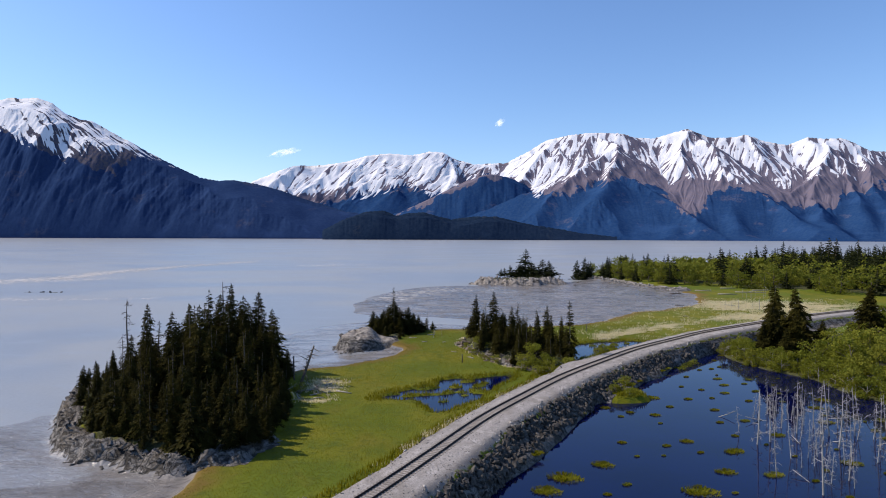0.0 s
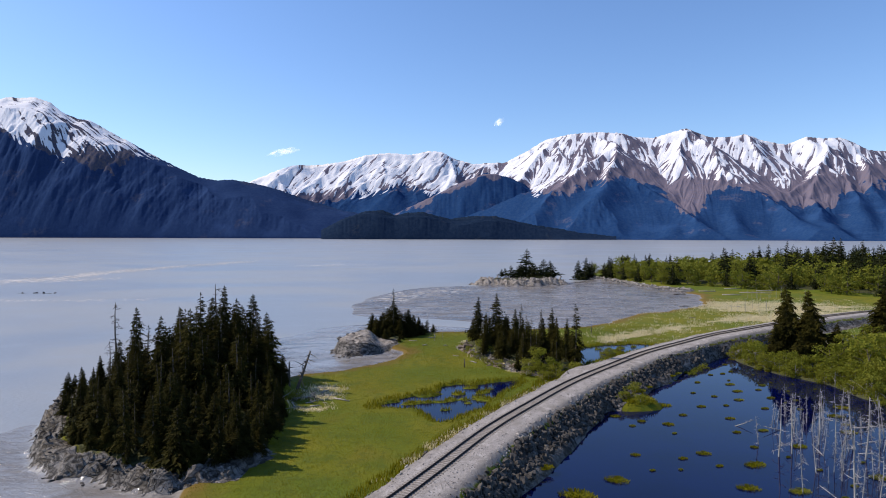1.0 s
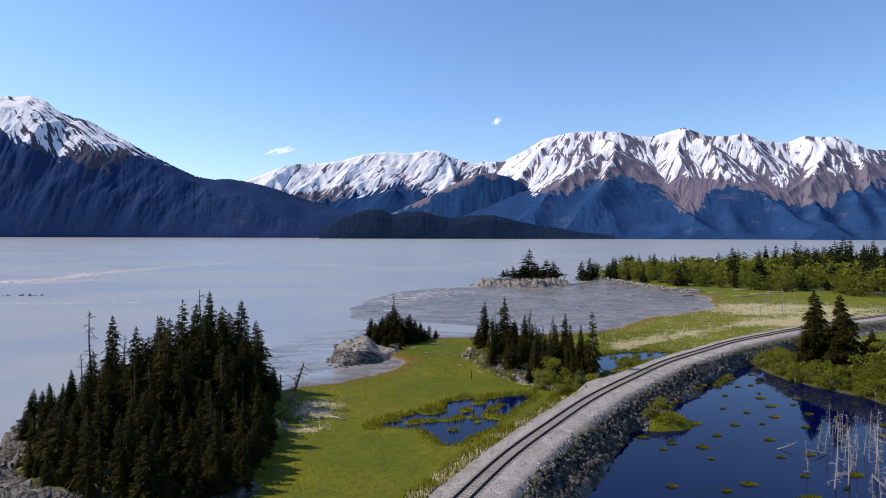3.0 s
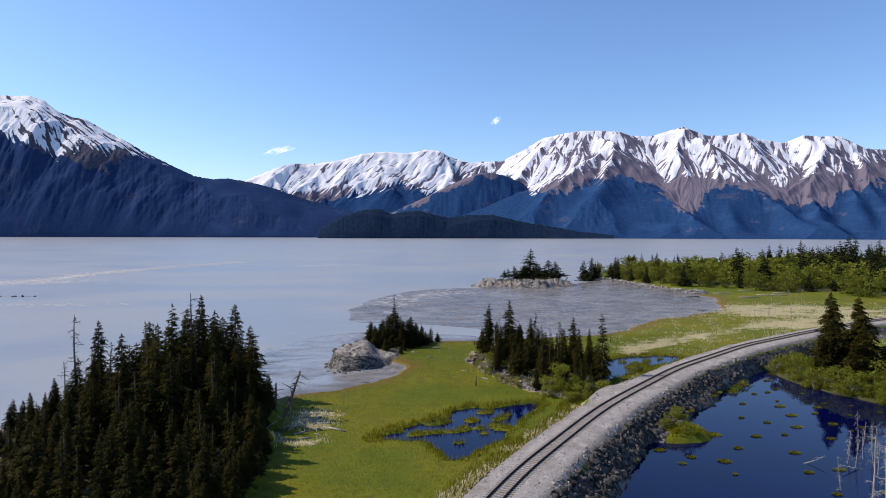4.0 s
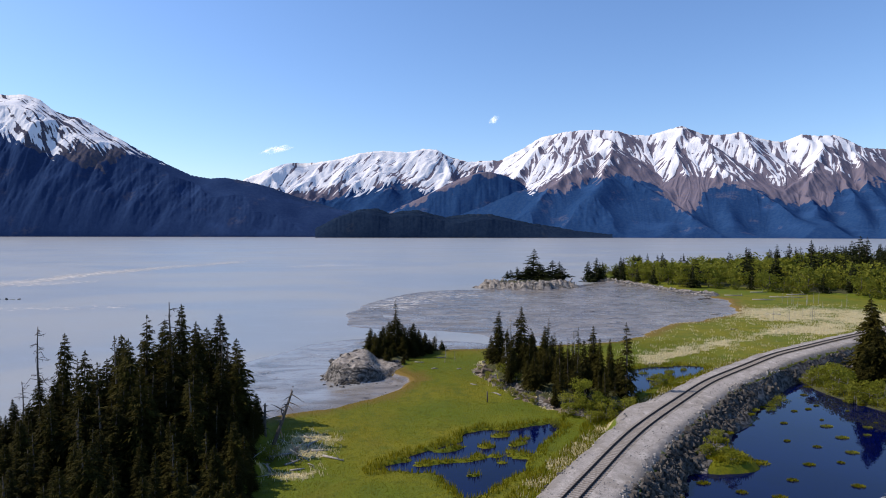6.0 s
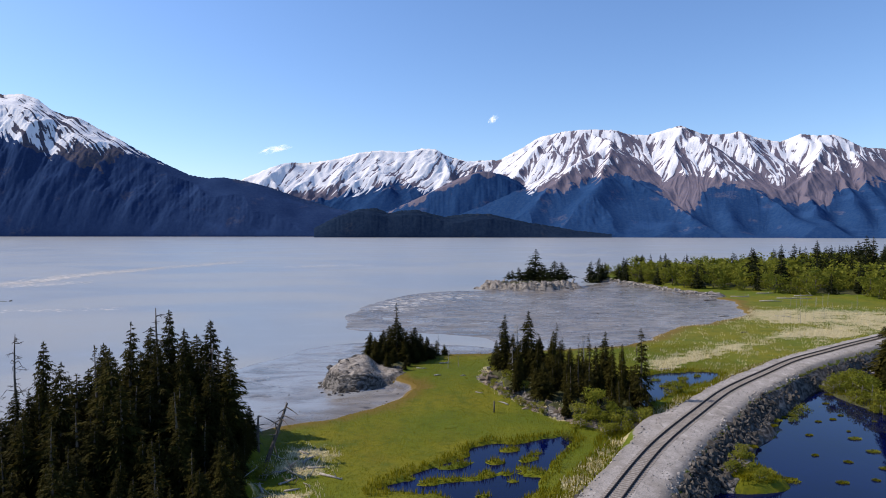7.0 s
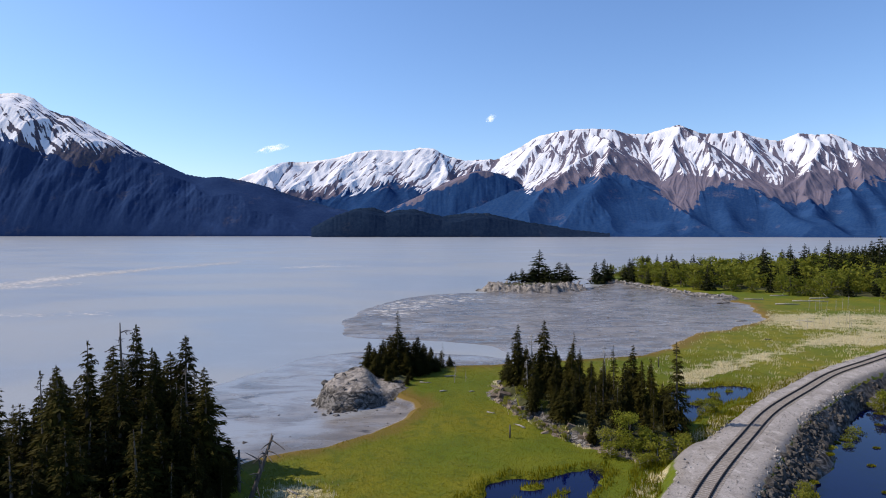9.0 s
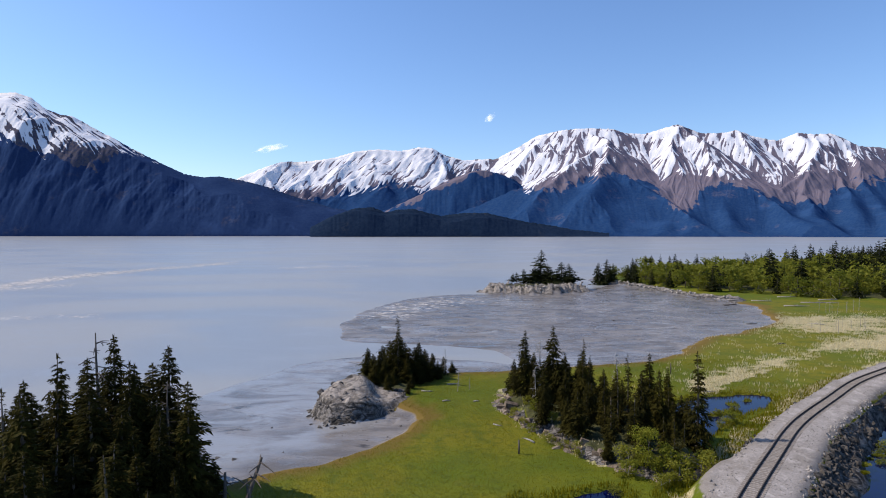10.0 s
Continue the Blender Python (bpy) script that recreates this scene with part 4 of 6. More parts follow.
def spruce_meshes(seed, radius, whorls, per, sprays, ragged, material, plump=0.36):
    """Trunk and crown of a spruce of height 1: boughs all round the stem, each with drooping sprays."""
    r = np.random.RandomState(seed)
    bendx, bendy = r.uniform(-0.014, 0.014, 2)
    spine = lambda z: np.array((bendx * math.sin(z * 3), bendy * math.sin(z * 3 + 1), z))
    trunk = Soup()
    trunk.tube([spine(z) for z in (-0.06, 0.1, 0.35, 0.6, 0.8, 0.99)], [0.017, 0.014, 0.011, 0.008, 0.005, 0.0012], 7)
    crown = Soup()
    count = whorls * per
    for k in range(count):
        z = 0.06 + 0.925 * (k + r.uniform(-0.6, 0.6) * per) / count
        z = min(max(z, 0.05), 0.985)
        az = 2.39996 * k + r.uniform(-0.6, 0.6)
        thick = float(vnoise(np.array(math.cos(az) * 1.3 + 40), np.array(math.sin(az) * 1.3 + z * 9.0), seed))
        if r.rand() < ragged * 1.3 * (1.3 - thick) + 0.25 * (thick < 0.28):
            continue
        reach = radius * (1 - z) ** 0.85 * (1 - 0.35 * math.exp(-((z - 0.05) / 0.09) ** 2)) + 0.007
        length = reach * r.uniform(0.5, 1.1) * (0.6 + 0.75 * thick) * (1.3 if r.rand() < 0.10 else 1.0)
        out, side = np.array((math.cos(az), math.sin(az), 0)), np.array((-math.sin(az), math.cos(az), 0))
        up, droop = 0.55 * z - 0.08 + r.uniform(-0.14, 0.14), 0.5 + 0.4 * r.rand()
        root = spine(z)
        for s in range(sprays):
            t = (s + 0.5 + 0.6 * r.rand()) / sprays
            p = root + out * (length * t) + np.array((0, 0, length * (up * t - droop * t * t * 0.7)))
            size = length * (0.62 - 0.30 * t) * r.uniform(0.65, 1.3) + 0.007
            for sgn in (-1, 1):
                d = out * r.uniform(0.35, 1.0) + side * sgn * r.uniform(0.25, 0.95) + np.array((0, 0, r.uniform(-0.75, 0.05)))
                d = d / np.linalg.norm(d)
                q = np.cross(d, (r.uniform(-0.8, 0.8), r.uniform(-0.8, 0.8), 1.0))
                crown.kite(p, d, q / np.linalg.norm(q), size, size * plump * r.uniform(0.7, 1.35), r.uniform(0.1, 0.45))
        tip = root + out * (length * 0.8) + np.array((0, 0, length * (up * 0.8 - droop * 0.45)))
        crown.kite(tip, out * 0.95 + np.array((0, 0, r.uniform(-0.1, 0.25))), side, length * 0.34 + 0.006, length * 0.13 + 0.004, 0.1)
    top = spine(0.96)
    for k in range(4):
        a = 1.57 * k
        crown.kite(top, np.array((0.12 * math.cos(a), 0.12 * math.sin(a), 1.0)), np.array((-math.sin(a), math.cos(a), 0)), 0.045, 0.007)
    return trunk.mesh("trunk", BARK, True), crown.mesh("crown", material)


def spruce(seed, radius, whorls, per, sprays, ragged, material, label, group, plump=0.36):
    ob = thing("spruce_tree", label, "tree", group)
    trunk, crown = spruce_meshes(seed, radius, whorls, per, sprays, ragged, material, plump)
    part("trunk", trunk, ob)
    part("crown", crown, ob)
    return ob


def broadleaf(seed, leaves, leaf, width, material, name, label, group, limbs=5, low=0.3):
    """A bushy tree of height 1: trunk, limbs, and clumps of leaves with gaps between."""
    r = np.random.RandomState(seed)
    ob = thing(name, label, "tree" if limbs > 3 else "shrub", group)
    trunk = Soup()
    trunk.tube([(0, 0, -0.05), (0.01, 0.0, 0.25), (-0.015, 0.02, 0.5), (0.01, 0.0, 0.8)], [0.022, 0.017, 0.012, 0.004], 6)
    stem = part("trunk", trunk.mesh("trunk", BARK if limbs > 3 else DEADWOOD, True), ob)
    crown, ends = Soup(), []
    for k in range(limbs):
        a, z, l = 6.283 * k / limbs + r.uniform(-0.4, 0.4), r.uniform(0.15, 0.5), width * r.uniform(0.6, 1.0)
        end = np.array((math.cos(a) * l, math.sin(a) * l, z + r.uniform(0.12, 0.35)))
        limb = Soup()
        limb.tube([(0, 0, z), (end[0] * 0.5, end[1] * 0.5, z + (end[2] - z) * 0.65), end], [0.010, 0.007, 0.003], 5)
        part("limb", limb.mesh("limb", BARK if limbs > 3 else DEADWOOD, True), stem)
        ends.append(end)
    clumps = []
    for k in range(15):
        a, z = r.uniform(0, 6.283), r.uniform(low, 0.95)
        reach = width * math.sqrt(max(0.05, 1 - ((z - 0.5) / 0.52) ** 2)) * r.uniform(0.35, 1.0)
        clumps.append((np.array((math.cos(a) * reach, math.sin(a) * reach, z)), width * r.uniform(0.24, 0.46)))
    for k in range(leaves):
        c, s = clumps[r.randint(len(clumps))]
        d = r.normal(size=3)
        d /= np.linalg.norm(d)
        p = c + d * s * r.uniform(0.5, 1.05) * np.array((1, 1, 0.75))
        if p[2] < 0.02:
            p[2] = 0.02
        q = np.cross(d, r.normal(size=3))
        q /= np.linalg.norm(q) + 1e-6
        way = np.cross(d, q) * 0.8 + d * 0.5
        crown.kite(p, way / np.linalg.norm(way), q, leaf * r.uniform(0.7, 1.4), leaf * r.uniform(0.5, 0.9), 0.15)
    part("crown", crown.mesh("crown", material), ob)
    return ob


def dead_tree(seed, branches, material, label, group, spread_=0.13, broken=0.8):
    """A bare trunk of height 1 with the stubs of its branches."""
    r = np.random.RandomState(seed)
    ob = thing("dead_tree", label, "dead tree", group)
    lx, ly = r.uniform(-0.05, 0.05, 2)
    at = lambda z: np.array((lx * z + 0.01 * math.sin(6 * z + seed), ly * z + 0.01 * math.cos(5 * z), z))
    trunk = Soup()
    trunk.tube([at(z) for z in (-0.08, 0.05, 0.3, 0.6, 0.85, 1.0)], [0.017, 0.014, 0.012, 0.009, 0.006, 0.003], 7)
    stem = part("trunk", trunk.mesh("trunk", material, True), ob)
    for k in range(branches):
        z = r.uniform(0.25, 0.97)
        a, l = r.uniform(0, 6.283), spread_ * r.uniform(0.35, 1.1) * (1.15 - 0.6 * z)
        p, o = at(z), np.array((math.cos(a), math.sin(a), 0))
        b = Soup()
        tip = p + o * l + np.array((0, 0, l * r.uniform(-0.6, 0.3)))
        b.tube([p, p + o * l * 0.5 + np.array((0, 0, l * r.uniform(-0.2, 0.25))), tip], [0.0045, 0.0032, 0.0012], 4)
        for twig in range(4 if r.rand() < broken else 1):
            m = p + (tip - p) * r.uniform(0.3, 0.9)
            s = np.array((-o[1], o[0], 0)) * r.choice((-1, 1))
            b.tube([m, m + (o * r.uniform(0.2, 0.8) + s) * l * r.uniform(0.25, 0.5) + np.array((0, 0, l * r.uniform(-0.4, 0.15)))], [0.0026, 0.001], 3)
        part("branch", b.mesh("branch", material), stem)
    return ob


def tussock_mesh(seed, blades, material, flat=0.25):
    r = np.random.RandomState(seed)
    s = Soup()
    for k in range(blades):
        a, d = r.uniform(0, 6.283), math.sqrt(r.rand())
        p = np.array((math.cos(a) * d, math.sin(a) * d * 0.7, -0.03))
        way = np.array((math.cos(a) * 0.3 + r.uniform(-0.3, 0.3), math.sin(a) * 0.3 + r.uniform(-0.3, 0.3), 1.3))
        side = np.array((-math.sin(a + 0.7), math.cos(a + 0.7), 0))
        s.kite(p, way / np.linalg.norm(way), side, (0.35 + 0.35 * r.rand()) * (1.2 - 0.5 * d) * (flat / 0.25), 0.085, 0.2)
    return s.mesh("tuft", material)


def rock_mesh(seed, material, jag=0.35, squash=(1, 1, 0.75), points=16):
    r = np.random.RandomState(seed)
    bm = bmesh.new()
    for k in range(points):
        d = r.normal(size=3)
        d = d / np.linalg.norm(d) * r.uniform(1 - jag, 1.0)
        bm.verts.new(d * np.array(squash))
    bmesh.ops.convex_hull(bm, input=bm.verts)
    bmesh.ops.delete(bm, geom=[v for v in bm.verts if not v.link_faces], context="VERTS")
    me = bpy.data.meshes.new("stone")
    bm.to_mesh(me)
    bm.free()
    me.materials.append(material)
    return me


def slab_mesh(seed, material, size=(1.0, 0.8, 0.45)):
    """An angular block of broken rock."""
    r = np.random.RandomState(seed)
    bm = bmesh.new()
    for sx in (-1, 1):
        for sy in (-1, 1):
            for sz in (-1, 1):
                cut = r.uniform(0.55, 1.0, 3)
                bm.verts.new((sx * size[0] * cut[0], sy * size[1] * cut[1], sz * size[2] * cut[2]))
                if r.rand() < 0.5:
                    cut = r.uniform(0.4, 1.0, 3)
                    bm.verts.new((sx * size[0] * cut[0], sy * size[1] * cut[1], sz * size[2] * 0.9))
    bmesh.ops.convex_hull(bm, input=bm.verts)
    bmesh.ops.delete(bm, geom=[v for v in bm.verts if not v.link_faces], context="VERTS")
    me = bpy.data.meshes.new("slab")
    bm.to_mesh(me)
    bm.free()
    me.materials.append(material)
    return me


def put_many(models, spots, rng, tilt=0.025):
    """Copies of the models at (x, y, height, width factor); the first of each is the model itself."""
    base = lay_of_land(np.array([s[0] for s in spots], float), np.array([s[1] for s in spots], float))[0]
    own = {}
    for (x, y, high, fat), z in zip(spots, base):
        k = rng.randint(len(models))
        m = placed(x, y, z - 0.03 * high - 0.05, rng.uniform(0, 6.28), high * fat, high, rng.uniform(-tilt, tilt))
        if k in own:
            copy_thing(models[k], m)
        else:
            own[k] = m
    for k, ob in enumerate(models):
        if k in own:
            ob.matrix_basis = own[k]
        else:
            for o in (*ob.children_recursive, ob):
                bpy.data.objects.remove(o)


def joined(name, label, model, spots, rng, material):
    """Many far trees as one mesh, for woods that nobody could count."""
    base = lay_of_land(np.array([s[0] for s in spots], float), np.array([s[1] for s in spots], float))[0]
    shapes = []
    for ob in model:
        v = [np.array([tuple(q.co) for q in o.data.vertices]) for o in ob.children]
        f = [[tuple(p.vertices) for p in o.data.polygons] for o in ob.children]
        shapes.append((v, f))
    verts, faces, n = [], [], 0
    for (x, y, high, fat), z in zip(spots, base):
        for v, f in zip(*shapes[rng.randint(len(shapes))]):
            a = rng.uniform(0, 6.28)
            c, s = math.cos(a) * high * fat, math.sin(a) * high * fat
            verts.append(np.stack([x + v[:, 0] * c - v[:, 1] * s, y + v[:, 0] * s + v[:, 1] * c, z + v[:, 2] * high], 1))
            faces += [tuple(n + q for q in p) for p in f]
            n += len(v)
    for ob in model:
        for o in (*ob.children_recursive, ob):
            bpy.data.objects.remove(o)
    return tagged(new(name, mesh_of(name, np.vstack(verts), faces, material)), label, "woods", kind="stuff")


def fill(rng, inside, box, gap, taken, tries=4000):
    """Random places inside a form, no two nearer than gap."""
    out, held = [], [t[:2] for t in taken]
    x = rng.uniform(box[0], box[1], tries)
    y = rng.uniform(box[2], box[3], tries)
    ok = inside(x, y)
    for a, b in zip(x[ok], y[ok]):
        if all((a - p) ** 2 + (b - q) ** 2 > gap * gap for p, q in held):
            held.append((a, b))
            out.append((a, b))
    return out


rng = np.random.RandomState(11)
crowns = [(0.155, 40, 7, 5, 0.06), (0.17, 36, 7, 5, 0.14), (0.12, 42, 6, 5, 0.36), (0.19, 36, 7, 5, 0.12), (0.105, 38, 6, 4, 0.50), (0.16, 40, 7, 5, 0.24)]


def spruces(label, group, seed, pick=range(6)):
    return [spruce(seed + k, *crowns[k][:4], crowns[k][4], NEEDLES, label, group) for k in pick]


def spots_from_tops(tops, fat=1.0):
    """(x, y, top height) to (x, y, tree height, width factor)."""
    g = lay_of_land(np.array([t[0] for t in tops], float), np.array([t[1] for t in tops], float))[0]
    return [(x, y, max(1.5, (top - z) * 1.03), fat) for (x, y, top), z in zip(tops, g)]


# knoll by the shore with the dense stand of spruce
tops = [(-56.6, 108.3, 16.5), (-44.5, 93.5, 16.9), (-47, 106.7, 16.7), (-44.4, 102.4, 17), (-43.0, 105.2, 19.6), (-42.4, 109.3, 18.4), (-41.7, 113.4, 20.2),
        (-40.9, 116, 16.4), (-37.6, 117, 18.2), (-35.7, 115.2, 13.9), (-33.6, 112.4, 15.2), (-43.8, 99.6, 17.7), (-41.4, 98.6, 17.6), (-38.5, 103, 17.4), (-37.8, 108.5, 18.2),
        (-58.9, 96, 7.4), (-59.8, 100.5, 7.0), (-58.2, 92.6, 4.9), (-60.4, 103.4, 8.4), (-57.9, 105, 11.1), (-54.7, 88, 5.6), (-54.5, 91.5, 7.6),
        (-29.3, 80, 10.1), (-47.8, 84, 6.6), (-37.2, 78, 8.2), (-33.6, 80.5, 8.6), (-46.8, 88, 9.2), (-28.2, 84.5, 7.6), (-26.4, 87, 6.0), (-27.9, 95, 8.3), (-50.9, 84.5, 5.0),
        (-32.9, 74.4, 6.6), (-26.9, 75.2, 6.6), (-32.8, 110, 11.8), (-30.6, 104.5, 10.3), (-33, 96, 13.5), (-37, 92, 14.8), (-41, 87, 12.4), (-51, 98, 12.6), (-52, 104, 13.8), (-32, 103, 14.5)]
left_spots = [(x, y, h, rng.uniform(1.1, 1.45)) for x, y, h, _ in spots_from_tops(tops)]
for x, y in fill(rng, lambda x, y: inside_distance(x, y, STAND) > -0.3, (-64, -20, 66, 122), 2.3, tops):
    top = 10.5 + 5.5 * step(78, 112, y) - 6.5 * step(-46, -58, x) - 2.0 * step(-33, -26, x)
    left_spots.append((x, y, max(3.5, top - 2.5 + rng.uniform(-3.0, 1.0)), rng.uniform(1.25, 1.9)))
for x, y in fill(rng, lambda x, y: (inside_distance(x, y, STAND) < -0.3) & (inside_distance(x, y, STAND) > -1.5) & (x < -21), (-66, -20, 64, 122), 2.0, left_spots):
    left_spots.append((x, y, rng.uniform(2.4, 4.2), rng.uniform(1.4, 2.0)))
east = curve_through([(-23.0, 70), (-21.4, 77), (-23.4, 88), (-26.4, 100), (-29.6, 111)], 1.7)
left_spots += [(x + rng.uniform(-1.2, 0.4), y + rng.uniform(-0.6, 0.6), rng.uniform(2.2, 5.2), rng.uniform(1.4, 2.0)) for x, y in east]
for x, y in fill(rng, lambda x, y: (inside_distance(x, y, STAND) < -0.5) & (inside_distance(x, y, KNOLL_FOOT) > 3.0) & (x < -42), (-66, -40, 70, 122), 2.0, left_spots):
    left_spots.append((x, y, rng.uniform(2.0, 4.6), rng.uniform(1.4, 2.1)))
put_many(spruces("tall dark green spruce in the dense shore stand", "shore stand spruces", 100), left_spots, rng)
put_many([dead_tree(300 + k, 26, DARKWOOD, "bare dead spruce standing above the shore stand", "stand snags", 0.16) for k in range(3)],
         spots_from_tops([(-61.0, 109.5, 17.2), (-34.4, 110.5, 15.6), (-42.6, 111.8, 20.6), (-30.0, 108.0, 9.0), (-57.2, 101, 11.5)]), rng)

# spruces on the low ridge beside the track
tops = [(7.1, 158, 8.9), (8.2, 152, 13.8), (10.5, 156, 10.6), (12.8, 150, 14.8), (15.3, 152, 10.9), (19.5, 158, 11.3), (21.5, 160, 9.3), (19.2, 140, 10.6), (23.6, 150, 8.9), (22.9, 141, 12.0),
        (24.8, 136, 13), (25.3, 133.5, 11.2), (29, 140, 10.2), (28.6, 128.3, 14.7), (17.5, 130, 9.7), (15.5, 135, 8.2), (12.8, 139, 6.8), (20.3, 128, 11.0), (26, 130, 9.0), (26.4, 126.6, 6.8),
        (17, 146, 11.6), (20, 135, 11), (14, 144, 10.5), (22, 131, 11.5), (26.5, 145, 9.5), (16, 125.6, 6.2), (23.4, 125.8, 8.0)]
ridge = [(x, y, h, rng.uniform(1.25, 1.6)) for x, y, h, _ in spots_from_tops(tops)]
ridge = [(x, y, h * (1.06 if h > 9 else 0.9), f * (0.85 if h > 9 else 1.1)) for x, y, h, f in ridge]
for x, y in fill(rng, lambda x, y: mound(x, y, 18.0, 141.5, 9.4, 21, 0.36, 0.2, 4) > 0.08, (6, 34, 118, 166), 2.7, tops):
    ridge.append((x, y, rng.uniform(4.5, 7.5), rng.uniform(1.4, 1.8)))
put_many(spruces("dark green spruce on the rocky ridge beside the track", "ridge spruces", 120), ridge, rng)
put_many([dead_tree(310, 24, DEADWOOD, "grey leafless spruce on the rocky ridge", "ridge snags", 0.14)], spots_from_tops([(10.9, 151.2, 13.0), (9.6, 147, 9.0), (24.5, 152, 10.6)]), rng)

# small rocky island with a few spruces
tops = [(-20.5, 170, 6.6), (-17.2, 172, 9.0), (-15.3, 171, 10.4), (-11.3, 171, 8.8), (-8.4, 173, 6.2), (-6.1, 175, 5.0), (-13.2, 166, 6.6), (-17.6, 165, 6.4), (-8.8, 168.5, 5.2), (-14.2, 174, 8.2), (-19, 174, 7.6), (-10.8, 166.4, 5.2),
        (-15.5, 162.6, 5.0), (-18.6, 167.6, 7.4), (-13, 169.4, 8.0), (-10, 175, 6.6), (-4.4, 176.4, 3.8), (-12, 162.6, 4.2), (-7.2, 170.6, 5.0), (-19, 163, 6.8), (-21.4, 166.4, 6.6), (-16.4, 159.6, 4.8), (-12.4, 158.6, 3.6), (-21.6, 171, 7.6), (-16.2, 168, 9.0), (-11.8, 169, 8.2)]
put_many(spruces("small dark spruce on the rocky shore island", "island spruces", 140, (0, 1, 3)), spots_from_tops(tops, 2.2), rng)
put_many(spruces("tall thin ragged spruce on the rocky shore island", "", 146, (4,)), spots_from_tops([(-14.9, 167.5, 14.9)], 1.35), rng)
put_many([dead_tree(320, 20, DEADWOOD, "small bare grey snag on the rocky island", "island snags", 0.14)], spots_from_tops([(-3.2, 160.5, 6.0), (-6.0, 174.0, 7.0), (-1.0, 161.5, 4.0)]), rng)

# far islet and the wooded point
far_models = lambda label, group, seed: [spruce(seed + k, 0.17 + 0.03 * k, 22, 6, 3, 0.02, NEEDLES_FAR, label, group, 0.75) for k in range(4)]
tops = [(28.9, 380, 8.5), (34.2, 378, 11), (44.7, 384, 21.2), (47.5, 380, 13), (54.3, 376, 14.8), (58, 374, 14.2), (58.5, 370, 9.7), (31, 382, 9), (41, 380, 12), (50, 384, 11), (37.5, 376, 8)]
put_many(far_models("dark spruce on the bare rock islet", "islet spruces", 160), [(x, y, h, 2.7 if h > 12 else 3.4) for x, y, h, _ in spots_from_tops(tops)], rng)
tops = [(81.5, 405, 13.3), (87.4, 410, 15.1), (91.6, 412, 12.3), (85, 402, 9), (101.4, 400, 15.5), (98, 404, 12), (116.5, 430, 16.5), (120.4, 430, 16.5), (121.8, 385, 16.1), (158, 361, 22.9), (213, 420, 24), (210.4, 391, 26.4), (211, 380, 22),
        (217.9, 380, 22), (234, 390, 26.2), (241.5, 395, 29.1), (248.8, 400, 28.3), (250.6, 380, 27.4), (254.4, 370, 25.1), (167.9, 350, 19.2), (137.8, 365, 15.2), (104.5, 380, 10.9)]
WOODS = [(90, 420), (112, 358), (142, 338), (174, 312), (200, 282), (228, 264), (300, 268), (420, 330), (420, 470), (300, 490), (180, 465), (110, 448)]
point_spots = spots_from_tops(tops, 1.5)
in_woods = lambda x, y: (inside_distance(x, y, WOODS) > 0.5) & ((x < 330) | (y < 400))
places = fill(rng, in_woods, (80, 420, 262, 490), 6.2, tops, 6000)
leafy_spots, wood_spots, green_spots = [], [], []
for x, y in places:
    front = float(inside_distance(np.array([x]), np.array([y]), WOODS)[0])
    conifer = 0.27 + 0.40 * step(190, 250, x)
    if rng.rand() < conifer:
        (point_spots if front < 12 and x < 240 else wood_spots).append((x, y, rng.uniform(9, 15) + 6 * step(170, 240, x), rng.uniform(1.1, 1.5)))
    else:
        (leafy_spots if front < 16 and x < 240 else green_spots).append((x, y, rng.uniform(5.5, 12.5) + 2.5 * step(150, 250, x), rng.uniform(0.95, 1.4)))
put_many(far_models("dark spruce in the woods on the far point", "far point spruces", 170), point_spots, rng)
put_many([broadleaf(200 + k, 620, 0.083, 0.46, LEAVES_FAR, "alder_tree", "fresh green alder in the woods on the far point", "far point alders", 4, 0.04) for k in range(4)], leafy_spots, rng)

joined("far_spruce_woods", "dark spruces deep in the woods on the far point", [spruce(175 + k, 0.17 + 0.03 * k, 16, 6, 2, 0.02, NEEDLES_FAR, "far wood", "", 0.9) for k in range(4)], wood_spots, rng, NEEDLES_FAR)
joined("far_alder_woods", "fresh green alders deep in the woods on the far point", [broadleaf(206 + k, 300, 0.11, 0.46, LEAVES_FAR, "alder_tree", "far wood", "", 4, 0.04) for k in range(3)], green_spots, rng, LEAVES_FAR)

# right bank of the pond: two large spruces, alders and willows
put_many([spruce(180 + k, 0.235, 44, 8, 6, 0.05, NEEDLES, "broad dark spruce on the bank of the pond", "pond bank spruces") for k in range(2)],
         [(x, y, h, 1.4) for x, y, h, _ in spots_from_tops([(83.5, 148, 17.8), (85.0, 141.6, 17.4), (107, 148, 17.5), (112, 156, 15), (101, 139, 10), (79.2, 139.5, 13.5), (82.6, 136.0, 12.5), (76.4, 139.0, 9.5), (79.0, 133.6, 9.0), (89, 137, 10.5)])], rng)
put_many([broadleaf(228, 2200, 0.05, 0.52, LEAVES, "alder_tree", "round fresh green alder at the foot of the ridge", "", 5, 0.06)], [(20.4, 122.8, 5.2, 1.0)], rng)
BANK = [(80, 127), (81, 118), (87, 106), (97, 90), (108, 80), (150, 80), (190, 180), (150, 172), (118, 157), (99, 148), (91, 141), (86, 131)]
bank_spots = [(x, y, rng.uniform(4.5, 8.0) + 2.0 * step(95, 125, x), rng.uniform(0.95, 1.25)) for x, y in
              fill(rng, lambda x, y: inside_distance(x, y, BANK) > 0.3, (66, 190, 78, 205), 4.2, [(83.5, 148), (85, 141.6), (107, 148)], 2500)]
